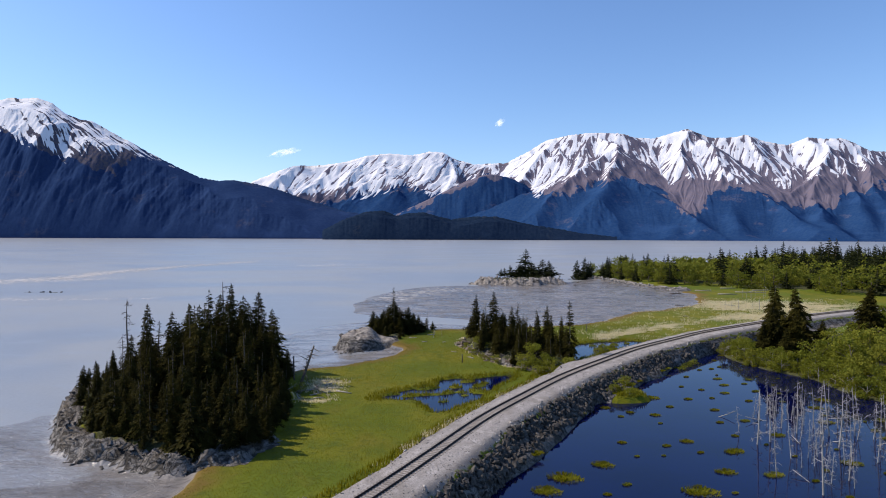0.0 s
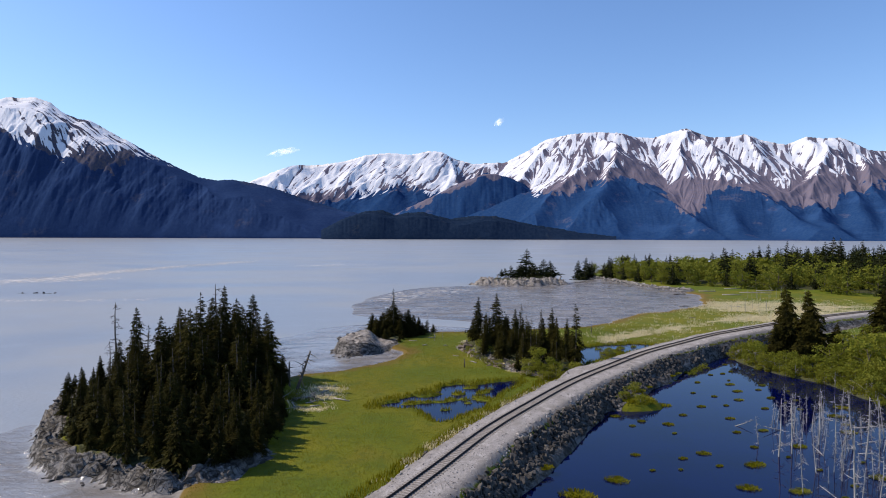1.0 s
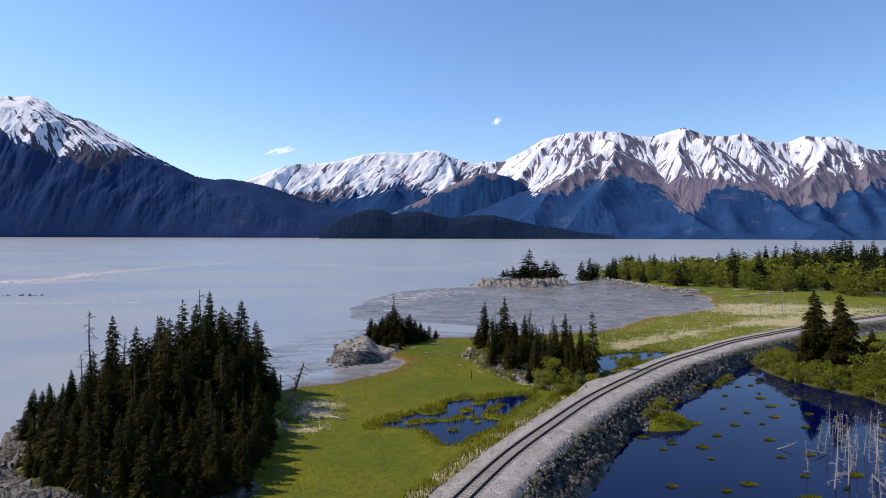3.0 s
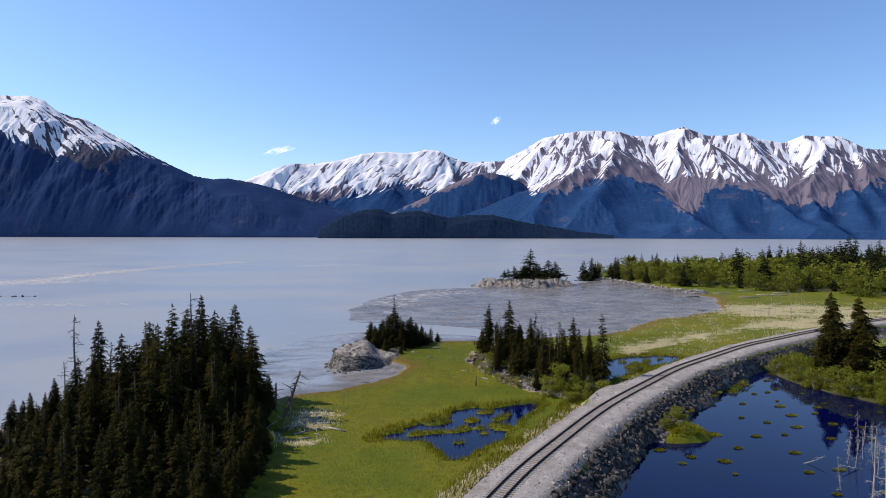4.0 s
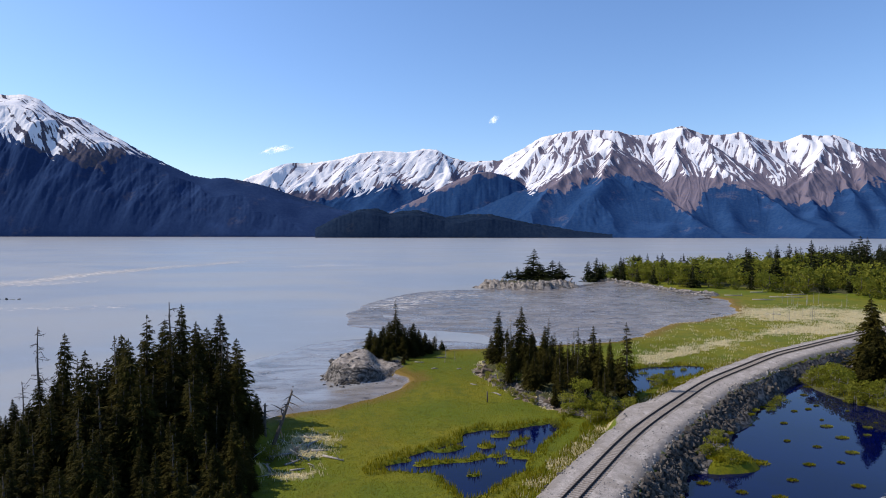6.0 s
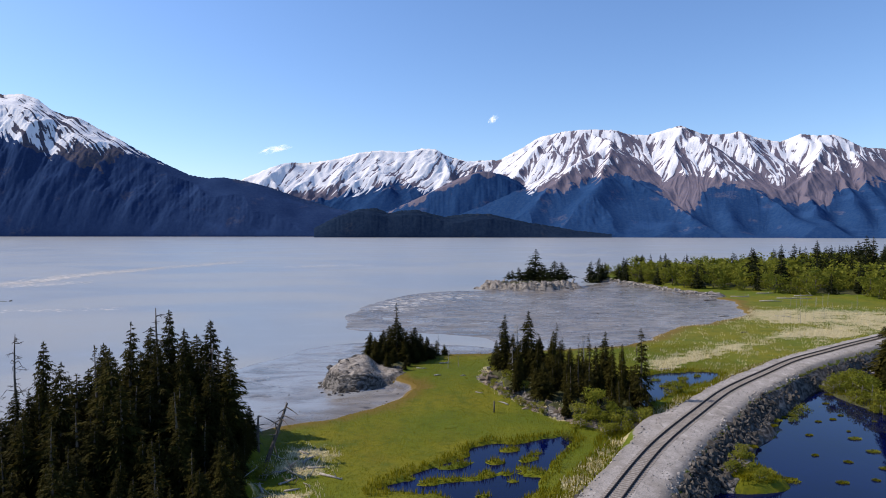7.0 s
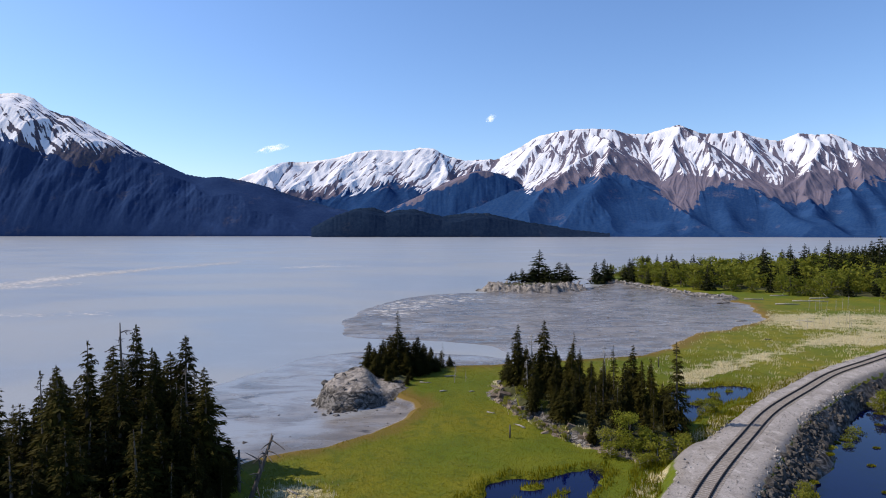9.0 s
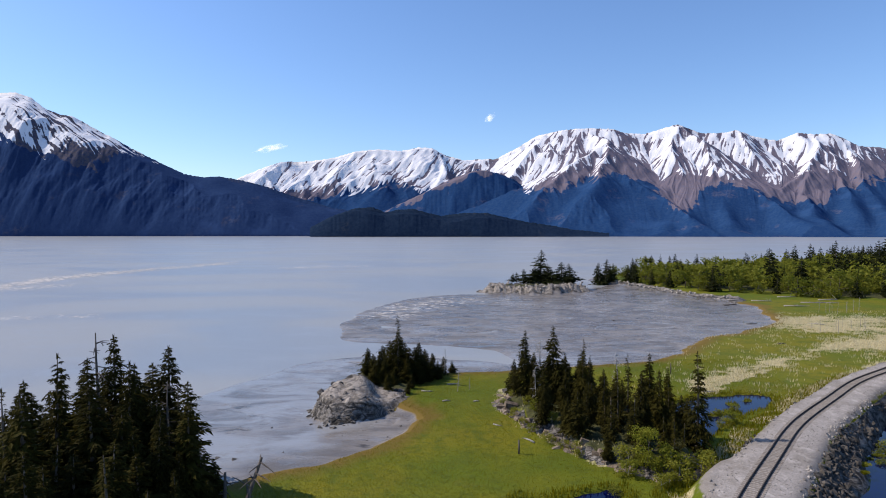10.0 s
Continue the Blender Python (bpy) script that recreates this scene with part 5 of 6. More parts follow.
put_many([broadleaf(220 + k, 1050, 0.066, 0.46, LEAVES if k != 1 else WILLOW, "alder_tree", "young green alder on the pond bank", "pond bank alders", 5, 0.12) for k in range(4)], bank_spots, rng)
shrubs = [(17.4, 121, 2.4), (20.2, 117.2, 2.0), (23.2, 119.8, 2.6), (26.6, 121.6, 2.8), (28.6, 123.6, 2.2), (14.6, 116.5, 1.7), (39.4, 142.4, 2.3), (37.8, 140.4, 1.5), (43.2, 148.6, 1.2), (39.6, 147.2, 0.9), (35, 102, 1.6), (36, 108.8, 2.0), (34.3, 105.8, 1.9), (32.2, 104, 1.5),
          (56.0, 131.6, 2.0), (58.4, 134.4, 2.2), (53.4, 128.8, 1.9), (63.0, 136.8, 1.2), (70, 146, 1.1), (74.4, 152.0, 1.1), (80, 157.6, 1.0), (85, 160, 1.1), (74, 149, 2.0), (76, 139, 2.6), (71, 133, 2.3), (73, 128, 2.1), (78, 122, 2.4), (70, 147, 1.8),
          (-27, 96, 2.0), (-25.5, 84, 1.8), (-24.8, 101, 2.0), (8.4, 147.6, 1.8), (6.6, 153, 1.6), (9, 143, 2.0), (10.8, 138, 1.6), (18.2, 123.6, 3.0), (23.0, 122.2, 3.4), (95, 167, 1.2), (4.6, 150, 1.5), (5.6, 144.5, 1.7), (7.6, 137.4, 1.5), (9.4, 132.6, 1.6), (12.6, 128.2, 1.8), (6.8, 141, 1.2), (21.6, 118.6, 1.6), (11.4, 130.6, 1.2)]
put_many([broadleaf(240 + k, 900, 0.085, 0.62, WILLOW if k != 2 else LEAVES, "willow_shrub", "yellow-green willow shrub beside the embankment", "willow shrubs", 3, 0.1) for k in range(3)],
         [(x, y, h, rng.uniform(0.9, 1.25)) for x, y, h in shrubs], rng)

edge = lambda x, y: (lambda d: (d > -7.5) & (d < 0.2))(inside_distance(x, y, LILY_POND)) & (x > 62) & (y < 158) & (y > 84) & (np.abs(along_line(x, y, RAIL_LINE[::4])) > 9.5)
thicket = [(x, y, rng.uniform(1.8, 4.2) - 0.6 * float(step(136, 150, y)), rng.uniform(0.9, 1.3)) for x, y in fill(rng, edge, (60, 100, 84, 158), 1.9, [(83.5, 148)], 2200) if math.hypot(x - 79.5, y - 137) > 3.5]
put_many([broadleaf(250 + k, 650, 0.085, 0.56, WILLOW if k == 1 else LEAVES, "willow_shrub", "olive-green willow in the thicket along the pond", "pond thicket", 3, 0.05) for k in range(3)], thicket, rng)

# dead trees standing in the pond, and a grey grove in the dry grass
snag_spots = [(47.1, 79.9, 9.5), (49.5, 81.2, 8.6), (49.0, 74.5, 7.4), (46.6, 63.0, 11), (58.1, 79.2, 10), (43.9, 68.1, 8), (63.6, 84.3, 9), (63.2, 78.3, 8.8), (46.9, 84.8, 5.5), (59.8, 84.1, 9.4), (55.4, 85.2, 9.6), (59.6, 88.0, 7.8)]
for x, y in fill(rng, lambda x, y: inside_distance(x, y, [(46, 84), (49, 66), (56, 58), (78, 64), (82, 84), (74, 98), (62, 104), (52, 94)]) > 0, (42, 86, 56, 106), 1.65, snag_spots, 1500):
    if vnoise(np.array(x / 5), np.array(y / 5), 3) > 0.33:
        snag_spots.append((x, y, rng.uniform(1.6, 7.0)))
put_many([dead_tree(330 + k, 12 + 2 * (k % 3), DEADWOOD, "bleached grey dead tree standing in the pond", "drowned trees", 0.20) for k in range(6)],
         [(x, y, h, rng.uniform(0.55, 0.9)) for x, y, h in snag_spots], rng, 0.17)
grove = [(x, y, rng.uniform(2.5, 6.0), 1.0) for x, y in fill(rng, lambda x, y: (np.hypot(x - 113, y - 234) < 9) | ((np.hypot((x - 142) * 0.5, y - 272) < 8) & (vnoise(x / 4, y / 4, 5) > 0.45)), (95, 185, 222, 294), 2.2, [], 400)]
put_many([dead_tree(350 + k, 9, DEADWOOD, "short grey dead tree in the straw-coloured grass", "grey grove", 0.16) for k in range(3)], grove, rng)


# ---- driftwood, leaning snag, posts ----
def log(name, label, a, b, radius, material, stubs, seed, group=""):
    r = np.random.RandomState(seed)
    a, b = np.array(a, float), np.array(b, float)
    ob = thing(name, label, "log", group)
    s = Soup()
    mid = (a + b) / 2 + r.uniform(-0.1, 0.1, 3)
    s.tube([a, mid, b], [radius, radius * 0.85, radius * 0.45], 8)
    stem = part("trunk", s.mesh("trunk", material, True), ob)
    length = np.linalg.norm(b - a)
    for k in range(stubs):
        p = a + (b - a) * r.uniform(0.35, 0.98)
        d = r.normal(size=3)
        d[2] = abs(d[2]) * 0.6 if name == "driftwood_log" else d[2] * 0.5
        d = d / np.linalg.norm(d) * length * r.uniform(0.08, 0.28)
        q = Soup()
        q.tube([p, p + d * 0.6, p + d + np.array((0, 0, -0.1))], [radius * 0.3, radius * 0.2, radius * 0.08], 5)
        part("branch", q.mesh("branch", material), stem)
    return ob


log("leaning_snag", "dark dead trunk leaning over the marsh edge", (-25.6, 103.5, 0.8), (-23.4, 106.9, 8.8), 0.30, DARKWOOD, 18, 1)
log("leaning_snag", "broken dark trunk at the edge of the stand", (-27.6, 108.0, 0.8), (-27.9, 109.0, 6.4), 0.24, DARKWOOD, 10, 2)
drift = [(-23.8, 102.4, 3.2, 0.5), (-20.6, 106.8, 2.6, 1.2), (-16.6, 101.4, 3.4, -0.5), (-19, 104.2, 2.2, 0.1), (-24, 98, 3.0, 2.0), (-21.5, 100, 2.4, 0.9), (0, 153.4, 2.0, 0.2), (2.7, 140.4, 2.4, -0.6), (-5.3, 153.6, 2.6, 0.1), (6.8, 133.6, 4.0, 2.2), (83.9, 210.4, 2.6, 0.3),
         (95.8, 251.7, 4.5, 0.2), (133, 291.7, 9, -0.1), (147, 304, 10, 0.0), (112, 302.8, 7, 0.4), (148, 326, 9, 0.1), (153, 304, 8, -0.2), (113, 244, 5, 2.6), (120, 315, 8, 0.1), (128, 309, 8, -0.2), (160, 315, 10, 0.2), (-7, 60, 3, 0.9), (-13, 56, 3, 0.7), (-4.2, 166, 4, 0.3), (-9, 160.5, 4, -0.1),
         (44, 161, 5, 0.0), (-20.3, 97.6, 1.8, 0.4), (-22, 109.4, 2.2, 2.4)]
gz = lay_of_land(np.array([d[0] for d in drift], float), np.array([d[1] for d in drift], float))[0]
for k, ((x, y, l, a), z) in enumerate(zip(drift, gz)):
    l = l * (0.55 if 125 < y < 180 else 1.0)
    c, s = math.cos(a) * l / 2, math.sin(a) * l / 2
    rad = 0.10 + 0.02 * l
    log("driftwood_log", "bleached driftwood log lying on the marsh grass", (x - c, y - s, z + rad * 0.6), (x + c, y + s, z + rad * 0.7), rad, DARKWOOD if k in (10, 14) else DEADWOOD, 4, 30 + k, "driftwood")
heap = np.random.RandomState(77)
for k in range(26):
    x, y, a, l = -22.6 + heap.normal() * 2.0, 102.5 + heap.normal() * 4.0, heap.uniform(0, 6.28), heap.uniform(1.2, 3.4)
    z = ground_height(x, y)
    log("dead_branch", "pale dead branch in the brush at the edge of the stand", (x, y, z + 0.05), (x + math.cos(a) * l, y + math.sin(a) * l, z + heap.uniform(0.2, 1.6)), 0.022 + 0.012 * l, DEADWOOD if k % 3 else DARKWOOD, 7, 200 + k, "brushwood")
for k in range(12):
    x, y, a, l = heap.uniform(46, 78), heap.uniform(60, 96), heap.uniform(0, 6.28), heap.uniform(2.0, 4.5)
    log("fallen_tree", "bleached dead tree fallen into the pond", (x, y, LILY_LEVEL - 0.1), (x + math.cos(a) * l, y + math.sin(a) * l, LILY_LEVEL + heap.uniform(0.1, 1.6)), 0.065, DEADWOOD, 9, 240 + k, "fallen trees")
for x, y, h in ((41.9, 175.4, 2.2), (4.8, 128.6, 1.9)):
    s = Soup()
    s.tube([(0, 0, -0.3), (0.02, 0, h * 0.5), (0, 0.03, h)], [0.13, 0.12, 0.11], 8)
    ob = thing("wooden_post", "weathered dark wooden post in the marsh", "post", "marsh posts", me=s.mesh("wooden_post", DARKWOOD, True))
    ob.matrix_basis = Matrix.Translation((x, y, ground_height(x, y)))


# ---- tussocks in the ponds ----
U, W = np.meshgrid(np.linspace(0, 2 * math.pi, 15), np.linspace(0, 1, 5))
rad = W * (0.86 + 0.22 * np.sin(3 * U) * np.cos(2 * U + 1))
hummock = grid_mesh("root_mound", rad * np.cos(U), rad * np.sin(U) * 0.72, 0.16 * (1 - W ** 2) - 0.10 * W, SEDGE)
tussocks = [tussock_mesh(400 + k, 260, SEDGE if k != 3 else WILLOW) for k in range(4)]
spots = [(27.9, 79.8, 0.8), (33.9, 78.7, 0.75), (36.9, 93.5, 1.1), (57.9, 120, 1.1), (42.5, 76.8, 1.7), (23.2, 71.1, 1.8), (33.1, 94.9, 0.8), (24.7, 64.9, 0.7), (37.7, 76.2, 0.6), (37.4, 80.7, 1.2), (38.2, 69.3, 1.6), (43.8, 68.6, 1.5), (21.7, 62, 0.6), (32.7, 63.2, 2.6),
         (29.6, 97.4, 1.0), (31, 92.5, 0.6), (17.6, 66.6, 2.6), (14.8, 62.6, 2.2), (52.0, 121.4, 0.7), (55, 131.5, 1.1), (60.4, 129.4, 0.7), (48, 113.0, 0.6), (51, 110.6, 0.7), (54.5, 108.4, 1.0), (46, 103.8, 0.9), (50.6, 104.6, 0.6), (41, 98.6, 0.8), (57, 114.6, 1.1), (48, 97, 0.9),
         (56.5, 103, 0.8), (61, 110, 0.9), (64, 119.5, 0.8), (52, 84, 1.3), (56, 73, 1.6), (63, 90.6, 1.4), (68, 83, 1.7), (66, 72, 1.6), (60, 66, 1.4), (73, 92, 1.8), (50.4, 91, 0.9), (36, 109.6, 2.6), (39.4, 104.2, 1.9), (33.4, 103.2, 2.2), (36, 104.6, 2.4), (46, 90, 0.7), (70, 104, 1.6), (66, 99, 1.4)]
scatter = np.random.RandomState(91)
spots += [(x, y, scatter.uniform(0.3, 0.7)) for x, y in fill(scatter, lambda x, y: (inside_distance(x, y, LILY_POND) > 3) & (vnoise(x / 9, y / 9, 6) > 0.5), (18, 78, 60, 145), 3.2, spots, 260)]
spots += [(x, y, scatter.uniform(0.7, 1.5)) for x, y in fill(scatter, lambda x, y: (np.abs(inside_distance(x, y, LILY_POND) - 0.3) < 0.5) & (vnoise(x / 6, y / 6, 8) > 0.52) & (np.abs(along_line(x, y, RAIL_LINE[::4])) > 7.6), (6, 72, 52, 146), 1.6, spots, 2600)]
for k, (x, y, s) in enumerate(spots):
    ob = thing("grass_tussock", "yellow-green grass tussock rising from the dark pond", "grass tussock", "pond tussocks")
    part("root_mound", hummock, ob)
    tagged(part("tuft", tussocks[k % 4], ob), kind="stuff")
    ob.matrix_basis = placed(x, y, max(LILY_LEVEL, ground_height(x, y)), rng.uniform(-0.4, 0.4), s * 0.85, 0.5 + 0.14 * s)


# ---- grass that nobody could count ----
def sward(name, label, count, box, keep, tall, wide, material, seed, tries=4):
    r = np.random.RandomState(seed)
    x, y = r.uniform(box[0], box[1], count * tries), r.uniform(box[2], box[3], count * tries)
    lay = lay_of_land(x, y)
    ok = np.flatnonzero(keep(x, y, lay, r))[:count]
    x, y, z, n = x[ok], y[ok], lay[0][ok], len(ok)
    a, h = r.uniform(0, 6.283, n), tall * r.uniform(0.6, 1.3, n)
    w = wide * r.uniform(0.7, 1.3, n)
    lean = r.uniform(-0.35, 0.35, (n, 2)) * h[:, None]
    v = np.empty((n, 3, 3))
    v[:, 0] = np.stack([x - np.cos(a) * w, y - np.sin(a) * w, z - 0.04], 1)
    v[:, 1] = np.stack([x + np.cos(a) * w, y + np.sin(a) * w, z - 0.04], 1)
    v[:, 2] = np.stack([x + lean[:, 0], y + lean[:, 1], z + h], 1)
    me = mesh_of(name, v.reshape(-1, 3), np.arange(n * 3).reshape(-1, 3), material)
    return tagged(new(name, me), label, "grass", kind="stuff")


def on_marsh(x, y, lay, r):
    z, coast, gravel, rock, band, wood, lily, small = lay
    return (coast > 1.0) & (gravel < -0.8) & (rock < 0.3) & (lily < -0.2) & (small < -0.1)


sward("marsh_grass", "short yellow-green marsh sedge", 110000, (-28, 62, 50, 190), lambda x, y, l, r: on_marsh(x, y, l, r) & (l[5] < 0.3) & (r.rand(len(x)) < 0.35 + 0.6 * fbm(x / 7, y / 7, 4, 7)), 0.14, 0.035, SEDGE, 1)
sward("bank_grass", "taller green grass along pools and embankment", 42000, (-14, 96, 50, 175), lambda x, y, l, r: on_marsh(x, y, l, r) & ~((l[2] > -4.2) & (along_line(x, y, RAIL_LINE[::4]) > 0)) & (((l[7] > -1.6) | (l[6] > -2.2)) | ((l[2] > -4.5) & (l[2] < -0.9) & (l[0] < 1.7))), 0.62, 0.07, SEDGE, 2)
sward("dry_grass", "pale straw-coloured dry grass", 60000, (30, 175, 150, 275), lambda x, y, l, r: on_marsh(x, y, l, r) & (l[4] - 0.15 + 1.5 * (r.rand(len(x)) - 0.5) + 0.8 * (fbm(x / 2.2, y / 2.2, 2, 17) - 0.5) > 0.62), 0.55, 0.06, STRAW, 3, 5)
sward("litter_grass", "pale dry stalks among the marsh sedge", 5000, (-28, 40, 60, 160), lambda x, y, l, r: on_marsh(x, y, l, r) & (l[4] - 0.15 + 0.9 * (r.rand(len(x)) - 0.5) > 0.42), 0.45, 0.06, STRAW, 4, 16)


# ---- rocks along the shores ----
shore_rocks = [rock_mesh(500 + k, SHORE_ROCK, 0.45, (1.0, 0.7, 0.45 + 0.05 * k), 15 + k) for k in range(8)]


brown_rocks = [slab_mesh(520 + k, BROWN_ROCK, (1.0, 0.75, 0.5)) for k in range(8)]


def boulders(label, group, spots, seed, models=shore_rocks):
    r = np.random.RandomState(seed)
    z = lay_of_land(np.array([s[0] for s in spots], float), np.array([s[1] for s in spots], float))[0]
    for (x, y, s), g in zip(spots, z):
        ob = thing("boulder", label, "rock", group, me=models[r.randint(8)])
        ob.matrix_basis = Matrix.Translation((x, y, g - s * 0.16)) @ Euler((r.uniform(-0.45, 0.45), r.uniform(-0.4, 0.4), r.uniform(0, 6.28))).to_matrix().to_4x4() @ Matrix.Diagonal((s, s * r.uniform(0.6, 1), s * r.uniform(0.7, 1.1), 1))


def rim(cx, cy, rx, ry, turn, a0, a1, n, size, seed, spread_=0.16):
    r = np.random.RandomState(seed)
    out = []
    for k in range(n):
        a, d = r.uniform(a0, a1), 1 + r.uniform(-spread_, spread_ * 0.6)
        u, v = math.cos(a) * rx * d, math.sin(a) * ry * d
        out.append((cx + u * math.cos(turn) - v * math.sin(turn), cy + u * math.sin(turn) + v * math.cos(turn), size * r.uniform(0.5, 1.6)))
    return out


foot = curve_through(KNOLL_FOOT[:10], 0.62)
r = np.random.RandomState(21)
boulders("grey fractured rock at the foot of the spruce knoll", "knoll rocks", [(x + r.uniform(-0.8, 2.2), y + r.uniform(-0.8, 2.6), 0.22 + 0.70 * r.rand() ** 2.2) for x, y in np.vstack([foot, foot[1::2]])], 1)
boulders("broad pale rounded slab of rock at the marsh edge", "", [(-27.2, 67.6, 3.3)], 12)
r = np.random.RandomState(22)
boulders("pale fractured slab on the small island shore", "island rocks", [(-20.5 + r.normal() * 4.2, 149.5 + r.normal() * 4.2, 0.30 + 0.9 * r.rand() ** 2.5) for k in range(34)]
         + rim(-19.6, 160, 7.8, 18, -0.22, 2.0, 5.2, 40, 0.8, 2), 2)
boulders("brown weathered rock at the foot of the wooded ridge", "ridge rocks", rim(17.2, 142, 10.2, 22.4, 0.36, 2.0, 4.9, 70, 0.8, 3, 0.14), 3, brown_rocks)


def loose_stones(name, label, spots, seed):
    r = np.random.RandomState(seed)
    z = lay_of_land(np.array([s[0] for s in spots], float), np.array([s[1] for s in spots], float))[0]
    v, f = [], []
    for (x, y, s), g in zip(spots, z):
        me = shore_rocks[r.randint(8)]
        m = Matrix.Translation((x, y, g + s * 0.12)) @ Euler((r.uniform(-0.5, 0.5), r.uniform(-0.4, 0.4), r.uniform(0, 6.28))).to_matrix().to_4x4() @ Matrix.Diagonal((s, s * 0.8, s, 1))
        n = len(v)
        v += [m @ q.co for q in me.vertices]
        f += [tuple(n + k for k in p.vertices) for p in me.polygons]
    return tagged(new(name, mesh_of(name, v, f, PALE_ROCK)), label, "rocks", kind="stuff")


loose_stones("islet_shore_stone", "pale rock around the far islet", rim(38, 367, 26.5, 16.5, 0.12, 3.0, 6.2, 80, 0.7, 4), 4)
boulders("dark stone showing above the tidal water", "tide stones", [(-236 + 5.2 * k, 291 + 0.5 * k + (k % 3) * 0.6, 1.5 + 0.5 * (k % 2)) for k in range(9)], 5)
boulders("small dark stone lying on the wet silt", "silt stones", [(-33, 142, 0.5), (-14, 137.5, 0.4), (-21, 138, 0.3), (-28, 131, 0.35), (8, 176, 0.6), (-2, 186, 0.5), (13, 187, 0.4), (-34, 128, 0.9), (-36.4, 129, 0.8), (60, 230, 0.6), (75, 248, 0.5), (40, 222, 0.5), (52, 260, 0.6)], 6)

r = np.random.RandomState(8)
shore = curve_through([(123, 322), (113, 330), (107, 349), (99, 390), (88, 422)], 1.3)
loose_stones("far_shore_stone", "pale rounded rock along the wooded far shore", [(x + r.uniform(-3, 2), y + r.uniform(-2, 2), r.uniform(0.5, 1.5)) for x, y in shore], 9)

# ---- railway ----
def offset_line(line, d):
    t = np.gradient(line, axis=0)
    t /= np.linalg.norm(t, axis=1)[:, None]
    return line + np.stack([t[:, 1], -t[:, 0]], 1) * d, t


track = thing("railway_track", "single railway track with dark rails on weathered ties", "railway track")
seen = RAIL_LINE[(RAIL_LINE[:, 1] > 20) & (RAIL_LINE[:, 0] < 200)]
TIE_TOP = 3.93
# Rail foot drawn wider than true, to cover the rail's shadow line too.
profile = [(-0.085, 0), (0.085, 0), (0.085, 0.02), (0.018, 0.04), (0.018, 0.12), (0.038, 0.135), (0.038, 0.17), (-0.038, 0.17), (-0.038, 0.135), (-0.018, 0.12), (-0.018, 0.04), (-0.085, 0.02)]
for d in (-0.755, 0.755):
    line, t = offset_line(seen, d)
    s = Soup()
    for (x, y), (tx, ty) in zip(line, t):
        s.v += [np.array((x + ty * a, y - tx * a, TIE_TOP + b)) for a, b in profile]
    n = len(profile)
    for i in range(len(line) - 1):
        for k in range(n):
            l = (k + 1) % n
            s.f.append((i * n + k, i * n + l, (i + 1) * n + l, (i + 1) * n + k))
    s.f += [tuple(range(n))[::-1], tuple((len(line) - 1) * n + k for k in range(n))]
    part("rail", s.mesh("rail", RAIL), track, "rusty steel rail, colour darkened to hold its shadow")


# Strips that show ballast stains and the painted shadow of each rail together.
strip = [(-0.19, -0.10), (0.19, -0.10), (0.16, -0.008), (-0.16, -0.008)]
for d in (-0.755, 0.755):
    line, t = offset_line(seen, d)
    s = Soup()
    for (x, y), (tx, ty) in zip(line, t):
        s.v += [np.array((x + ty * a, y - tx * a, TIE_TOP + b)) for a, b in strip]
    for i in range(len(line) - 1):
        for k in range(4):
            l = (k + 1) % 4
            s.f.append((i * 4 + k, i * 4 + l, (i + 1) * 4 + l, (i + 1) * 4 + k))
    part("stained_ballast", s.mesh("stained_ballast", GREASE_AND_SHADE), track, "ballast darkened under the rail by rust, grease and painted shadow")


def tie_mesh():
    bm = bmesh.new()
    bmesh.ops.create_cube(bm, size=1.0)
    bmesh.ops.scale(bm, vec=(2.6, 0.23, 0.18), verts=bm.verts)
    bmesh.ops.bevel(bm, geom=bm.edges[:], offset=0.012, segments=1, affect="EDGES")
    me = bpy.data.meshes.new("tie")
    bm.to_mesh(me)
    bm.free()
    me.materials.append(TIE)
    return me


tie = tie_mesh()
beds = curve_through(seen[::6], 0.56)
turns = np.gradient(beds, axis=0)
order = np.flatnonzero(beds[:, 1] > 44)
near_ties = order[:300]
r = np.random.RandomState(5)
rest_v, rest_f = [], []
tv = [np.array(v.co) for v in tie.vertices]
tf = [tuple(p.vertices) for p in tie.polygons]
for i in order:
    a = math.atan2(turns[i][1], turns[i][0]) + r.uniform(-0.02, 0.02)
    m = Matrix.Translation((beds[i][0], beds[i][1], TIE_TOP - 0.09)) @ Matrix.Rotation(a - math.pi / 2, 4, "Z")
    if i <= near_ties[-1]:
        part("tie", tie, track, at=m)
    else:
        n = len(rest_v)
        rest_v += [m @ Vector(v) for v in tv]
        rest_f += [tuple(n + k for k in f) for f in tf]
tagged(part("tie_rest", mesh_of("tie_rest", rest_v, rest_f, TIE), track), kind="stuff")

# ---- riprap on the bank ----
stones = [rock_mesh(600 + k, STONE, 0.4, (1.0, 0.8, 0.7), 13) for k in range(10)]
revetment = thing("riprap_bank", "loose grey riprap stones on the railway bank", "riprap")


def stone_spots(seed, d0, d1, y0, y1, count, sizes, patchy):
    r = np.random.RandomState(seed)
    pick = np.flatnonzero((seen[:, 1] > y0) & (seen[:, 1] < y1))
    line, t = offset_line(seen, 0.0)
    out = []
    while len(out) < count:
        i = r.choice(pick)
        d = r.uniform(d0, d1)
        x, y = line[i] + np.array((t[i][1], -t[i][0])) * d + r.uniform(-0.3, 0.3, 2)
        if vnoise(np.array(x / 4), np.array(y / 4), seed) > patchy:
            out.append((float(x), float(y), sizes * r.uniform(0.5, 1.5) ** 1.5))
    return out


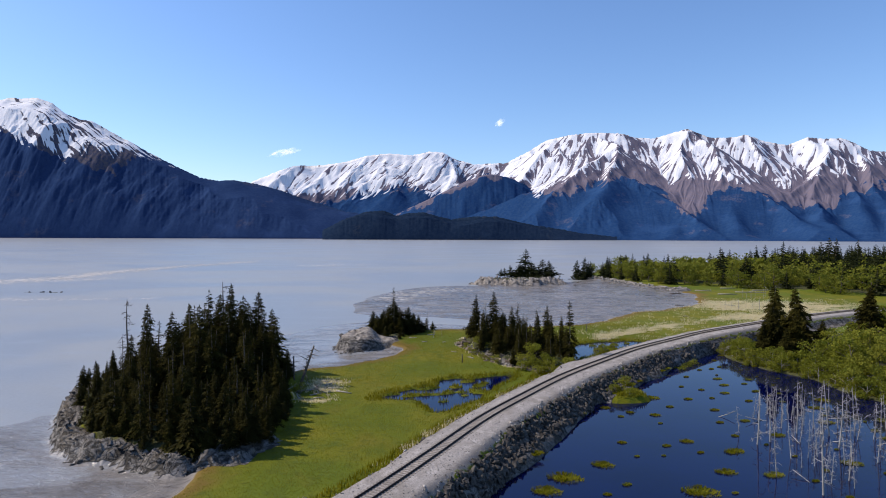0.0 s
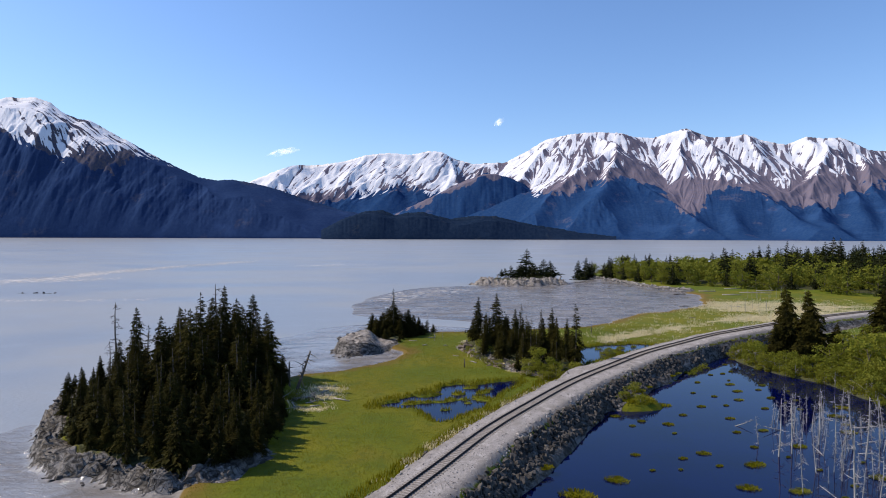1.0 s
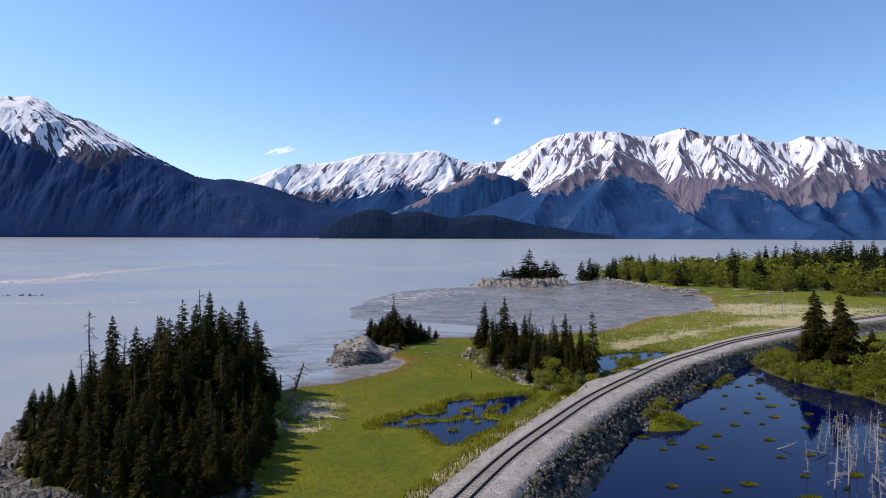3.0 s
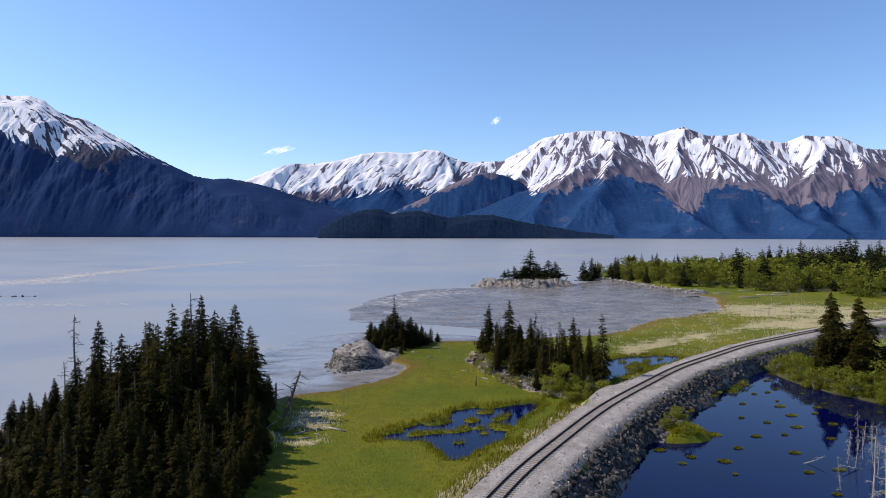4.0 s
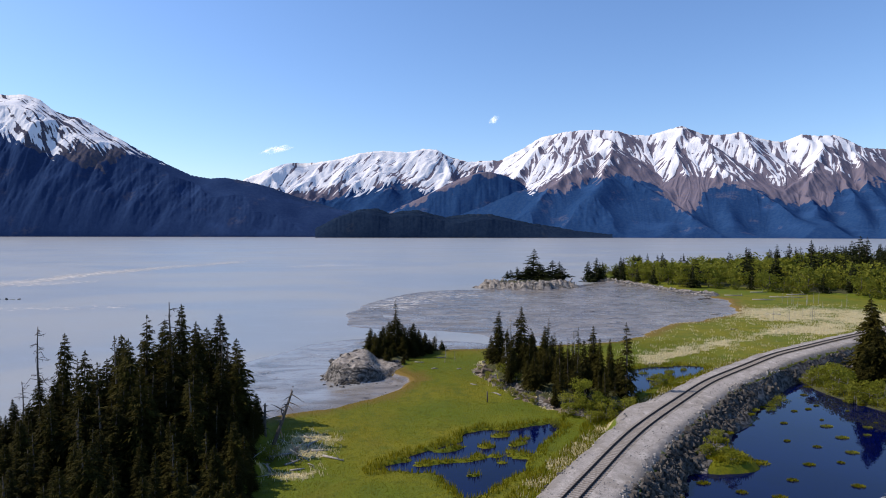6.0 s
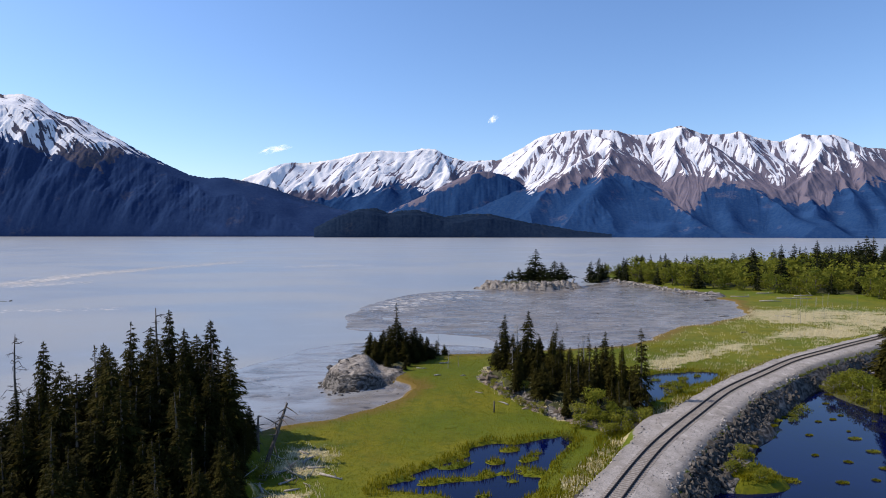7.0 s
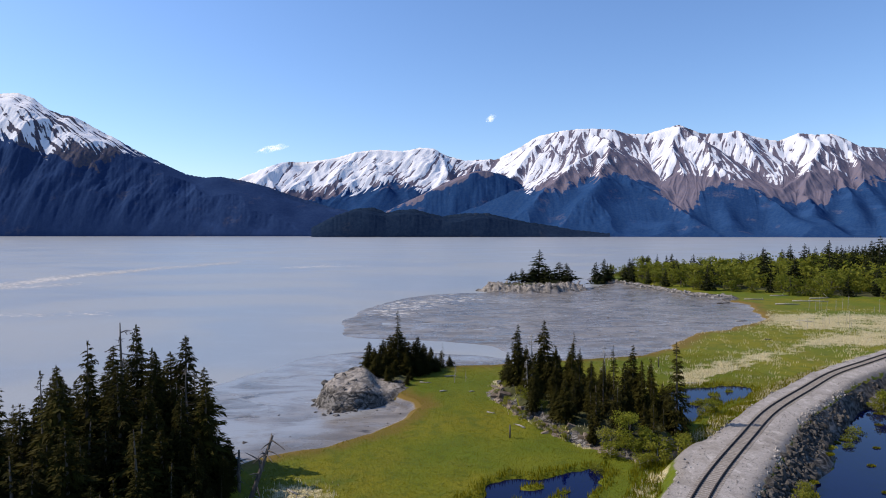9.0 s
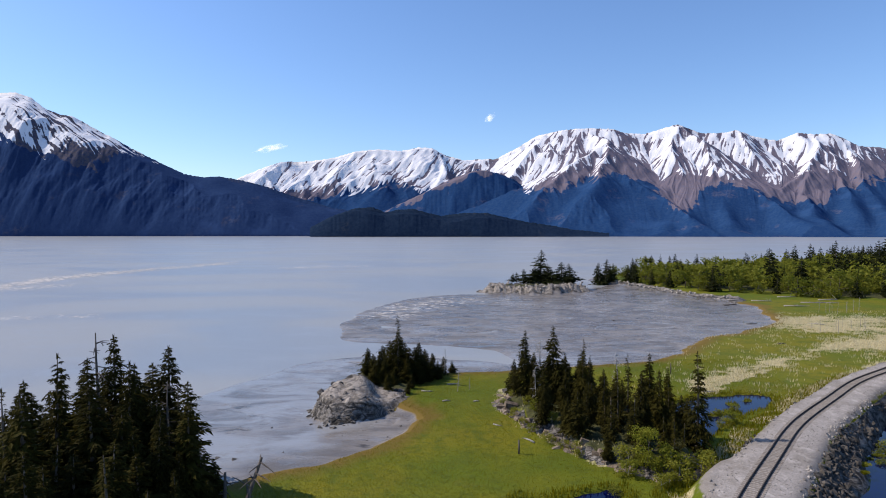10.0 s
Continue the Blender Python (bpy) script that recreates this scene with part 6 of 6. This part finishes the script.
spots = stone_spots(1, 5.0, 7.9, 46, 136, 2300, 0.50, 0.08) + stone_spots(4, 4.6, 6.0, 46, 140, 700, 0.15, 0.10) + stone_spots(3, 5.2, 8.0, 132, 172, 170, 0.4, 0.5) + [q for q in stone_spots(2, -5.6, -3.8, 46, 185, 420, 0.32, 0.52) if not 103 < q[1] < 127]
spots.sort(key=lambda s: math.hypot(s[0] - 14, s[1] - 80))
zs = lay_of_land(np.array([s[0] for s in spots]), np.array([s[1] for s in spots]))[0]
rest_v, rest_f = [], []
for k, ((x, y, s), z) in enumerate(zip(spots, zs)):
    me = stones[k % 10]
    m = Matrix.Translation((x, y, z + 0.10 * s)) @ Euler((r.uniform(0, 6), r.uniform(0, 6), r.uniform(0, 6))).to_matrix().to_4x4() @ Matrix.Diagonal((s, s, s, 1))
    if k < 300:
        part("stone", me, revetment, at=m)
    else:
        n = len(rest_v)
        rest_v += [m @ v.co for v in me.vertices]
        rest_f += [tuple(n + q for q in p.vertices) for p in me.polygons]
crushed = stone_spots(6, 1.7, 4.9, 46, 175, 2200, 0.085, 0.30) + stone_spots(7, -3.9, -1.7, 46, 175, 1100, 0.085, 0.30) + stone_spots(8, 3.9, 5.0, 46, 150, 420, 0.19, 0.35) + stone_spots(9, -4.3, -3.0, 46, 175, 260, 0.18, 0.45)
zs = lay_of_land(np.array([q[0] for q in crushed]), np.array([q[1] for q in crushed]))[0]
crushed_v, crushed_f = [], []
for k, ((x, y, q), z) in enumerate(zip(crushed, zs)):
    me = stones[k % 10]
    m = Matrix.Translation((x, y, z + 0.1 * q)) @ Euler((r.uniform(0, 6), r.uniform(0, 6), r.uniform(0, 6))).to_matrix().to_4x4() @ Matrix.Diagonal((q, q, q, 1))
    n = len(crushed_v)
    crushed_v += [m @ v.co for v in me.vertices]
    crushed_f += [tuple(n + i for i in p.vertices) for p in me.polygons]
tagged(new("crushed_stone", mesh_of("crushed_stone", crushed_v, crushed_f, CRUSHED)), "loose crushed stone on the shoulders of the track", "gravel", kind="stuff")
tagged(part("stone_rest", mesh_of("stone_rest", rest_v, rest_f, STONE), revetment), kind="stuff")


# ---- foam of the tide rip, white flecks for glints on the shoal ----
def tide_rip(name, label, points, width, count, size, seed):
    r = np.random.RandomState(seed)
    line = curve_through(points, 1.0)
    s = Soup()
    spots = np.array([line[r.randint(len(line))] + np.array((r.normal() * 6, r.normal() * width)) for k in range(count)])
    level = np.maximum(lay_of_land(spots[:, 0], spots[:, 1])[0], 0.0) + 0.03
    for k, ((x, y), z) in enumerate(zip(spots, level)):
        l, w = size * r.uniform(0.8, 4.0), size * r.uniform(0.3, 1.4)
        a = r.uniform(-0.3, 0.3)
        s.kite(np.array((x, y, z + 0.00004 * k)), np.array((math.cos(a), math.sin(a), 0)), np.array((-math.sin(a), math.cos(a), 0)), l, w)
    return tagged(new(name, s.mesh(name, FOAM_AND_GLINTS)), label, "foam", kind="stuff")


tide_rip("tide_rip_foam", "pale foam streaks on the silty water", [(-300, 360), (-267, 390), (-270, 456), (-257, 530), (-239, 596), (-225, 650)], 17.0, 1700, 1.5, 1)
tide_rip("tide_rip_foam", "broad patch of pale foam on the silty water", [(-330, 340), (-285, 366), (-255, 372), (-232, 392)], 9.0, 520, 1.3, 5)
tide_rip("tide_rip_foam", "thin pale streaks on the silty water", [(-150, 560), (-126, 582), (-90, 590)], 8.0, 120, 2.0, 2)
tide_rip("tide_rip_foam", "thin pale streaks on the silty water", [(-260, 252), (-220, 262), (-175, 262), (-140, 270)], 3.0, 240, 0.9, 4)
# White flecks stand in for snow glinting off the ripples here.
tide_rip("shoal_ripples", "white flecks put in for glints on ripples of the silt shoal", [(-30, 266), (-27, 290), (-18, 308), (-4, 318), (12, 324)], 7.0, 210, 1.0, 3)
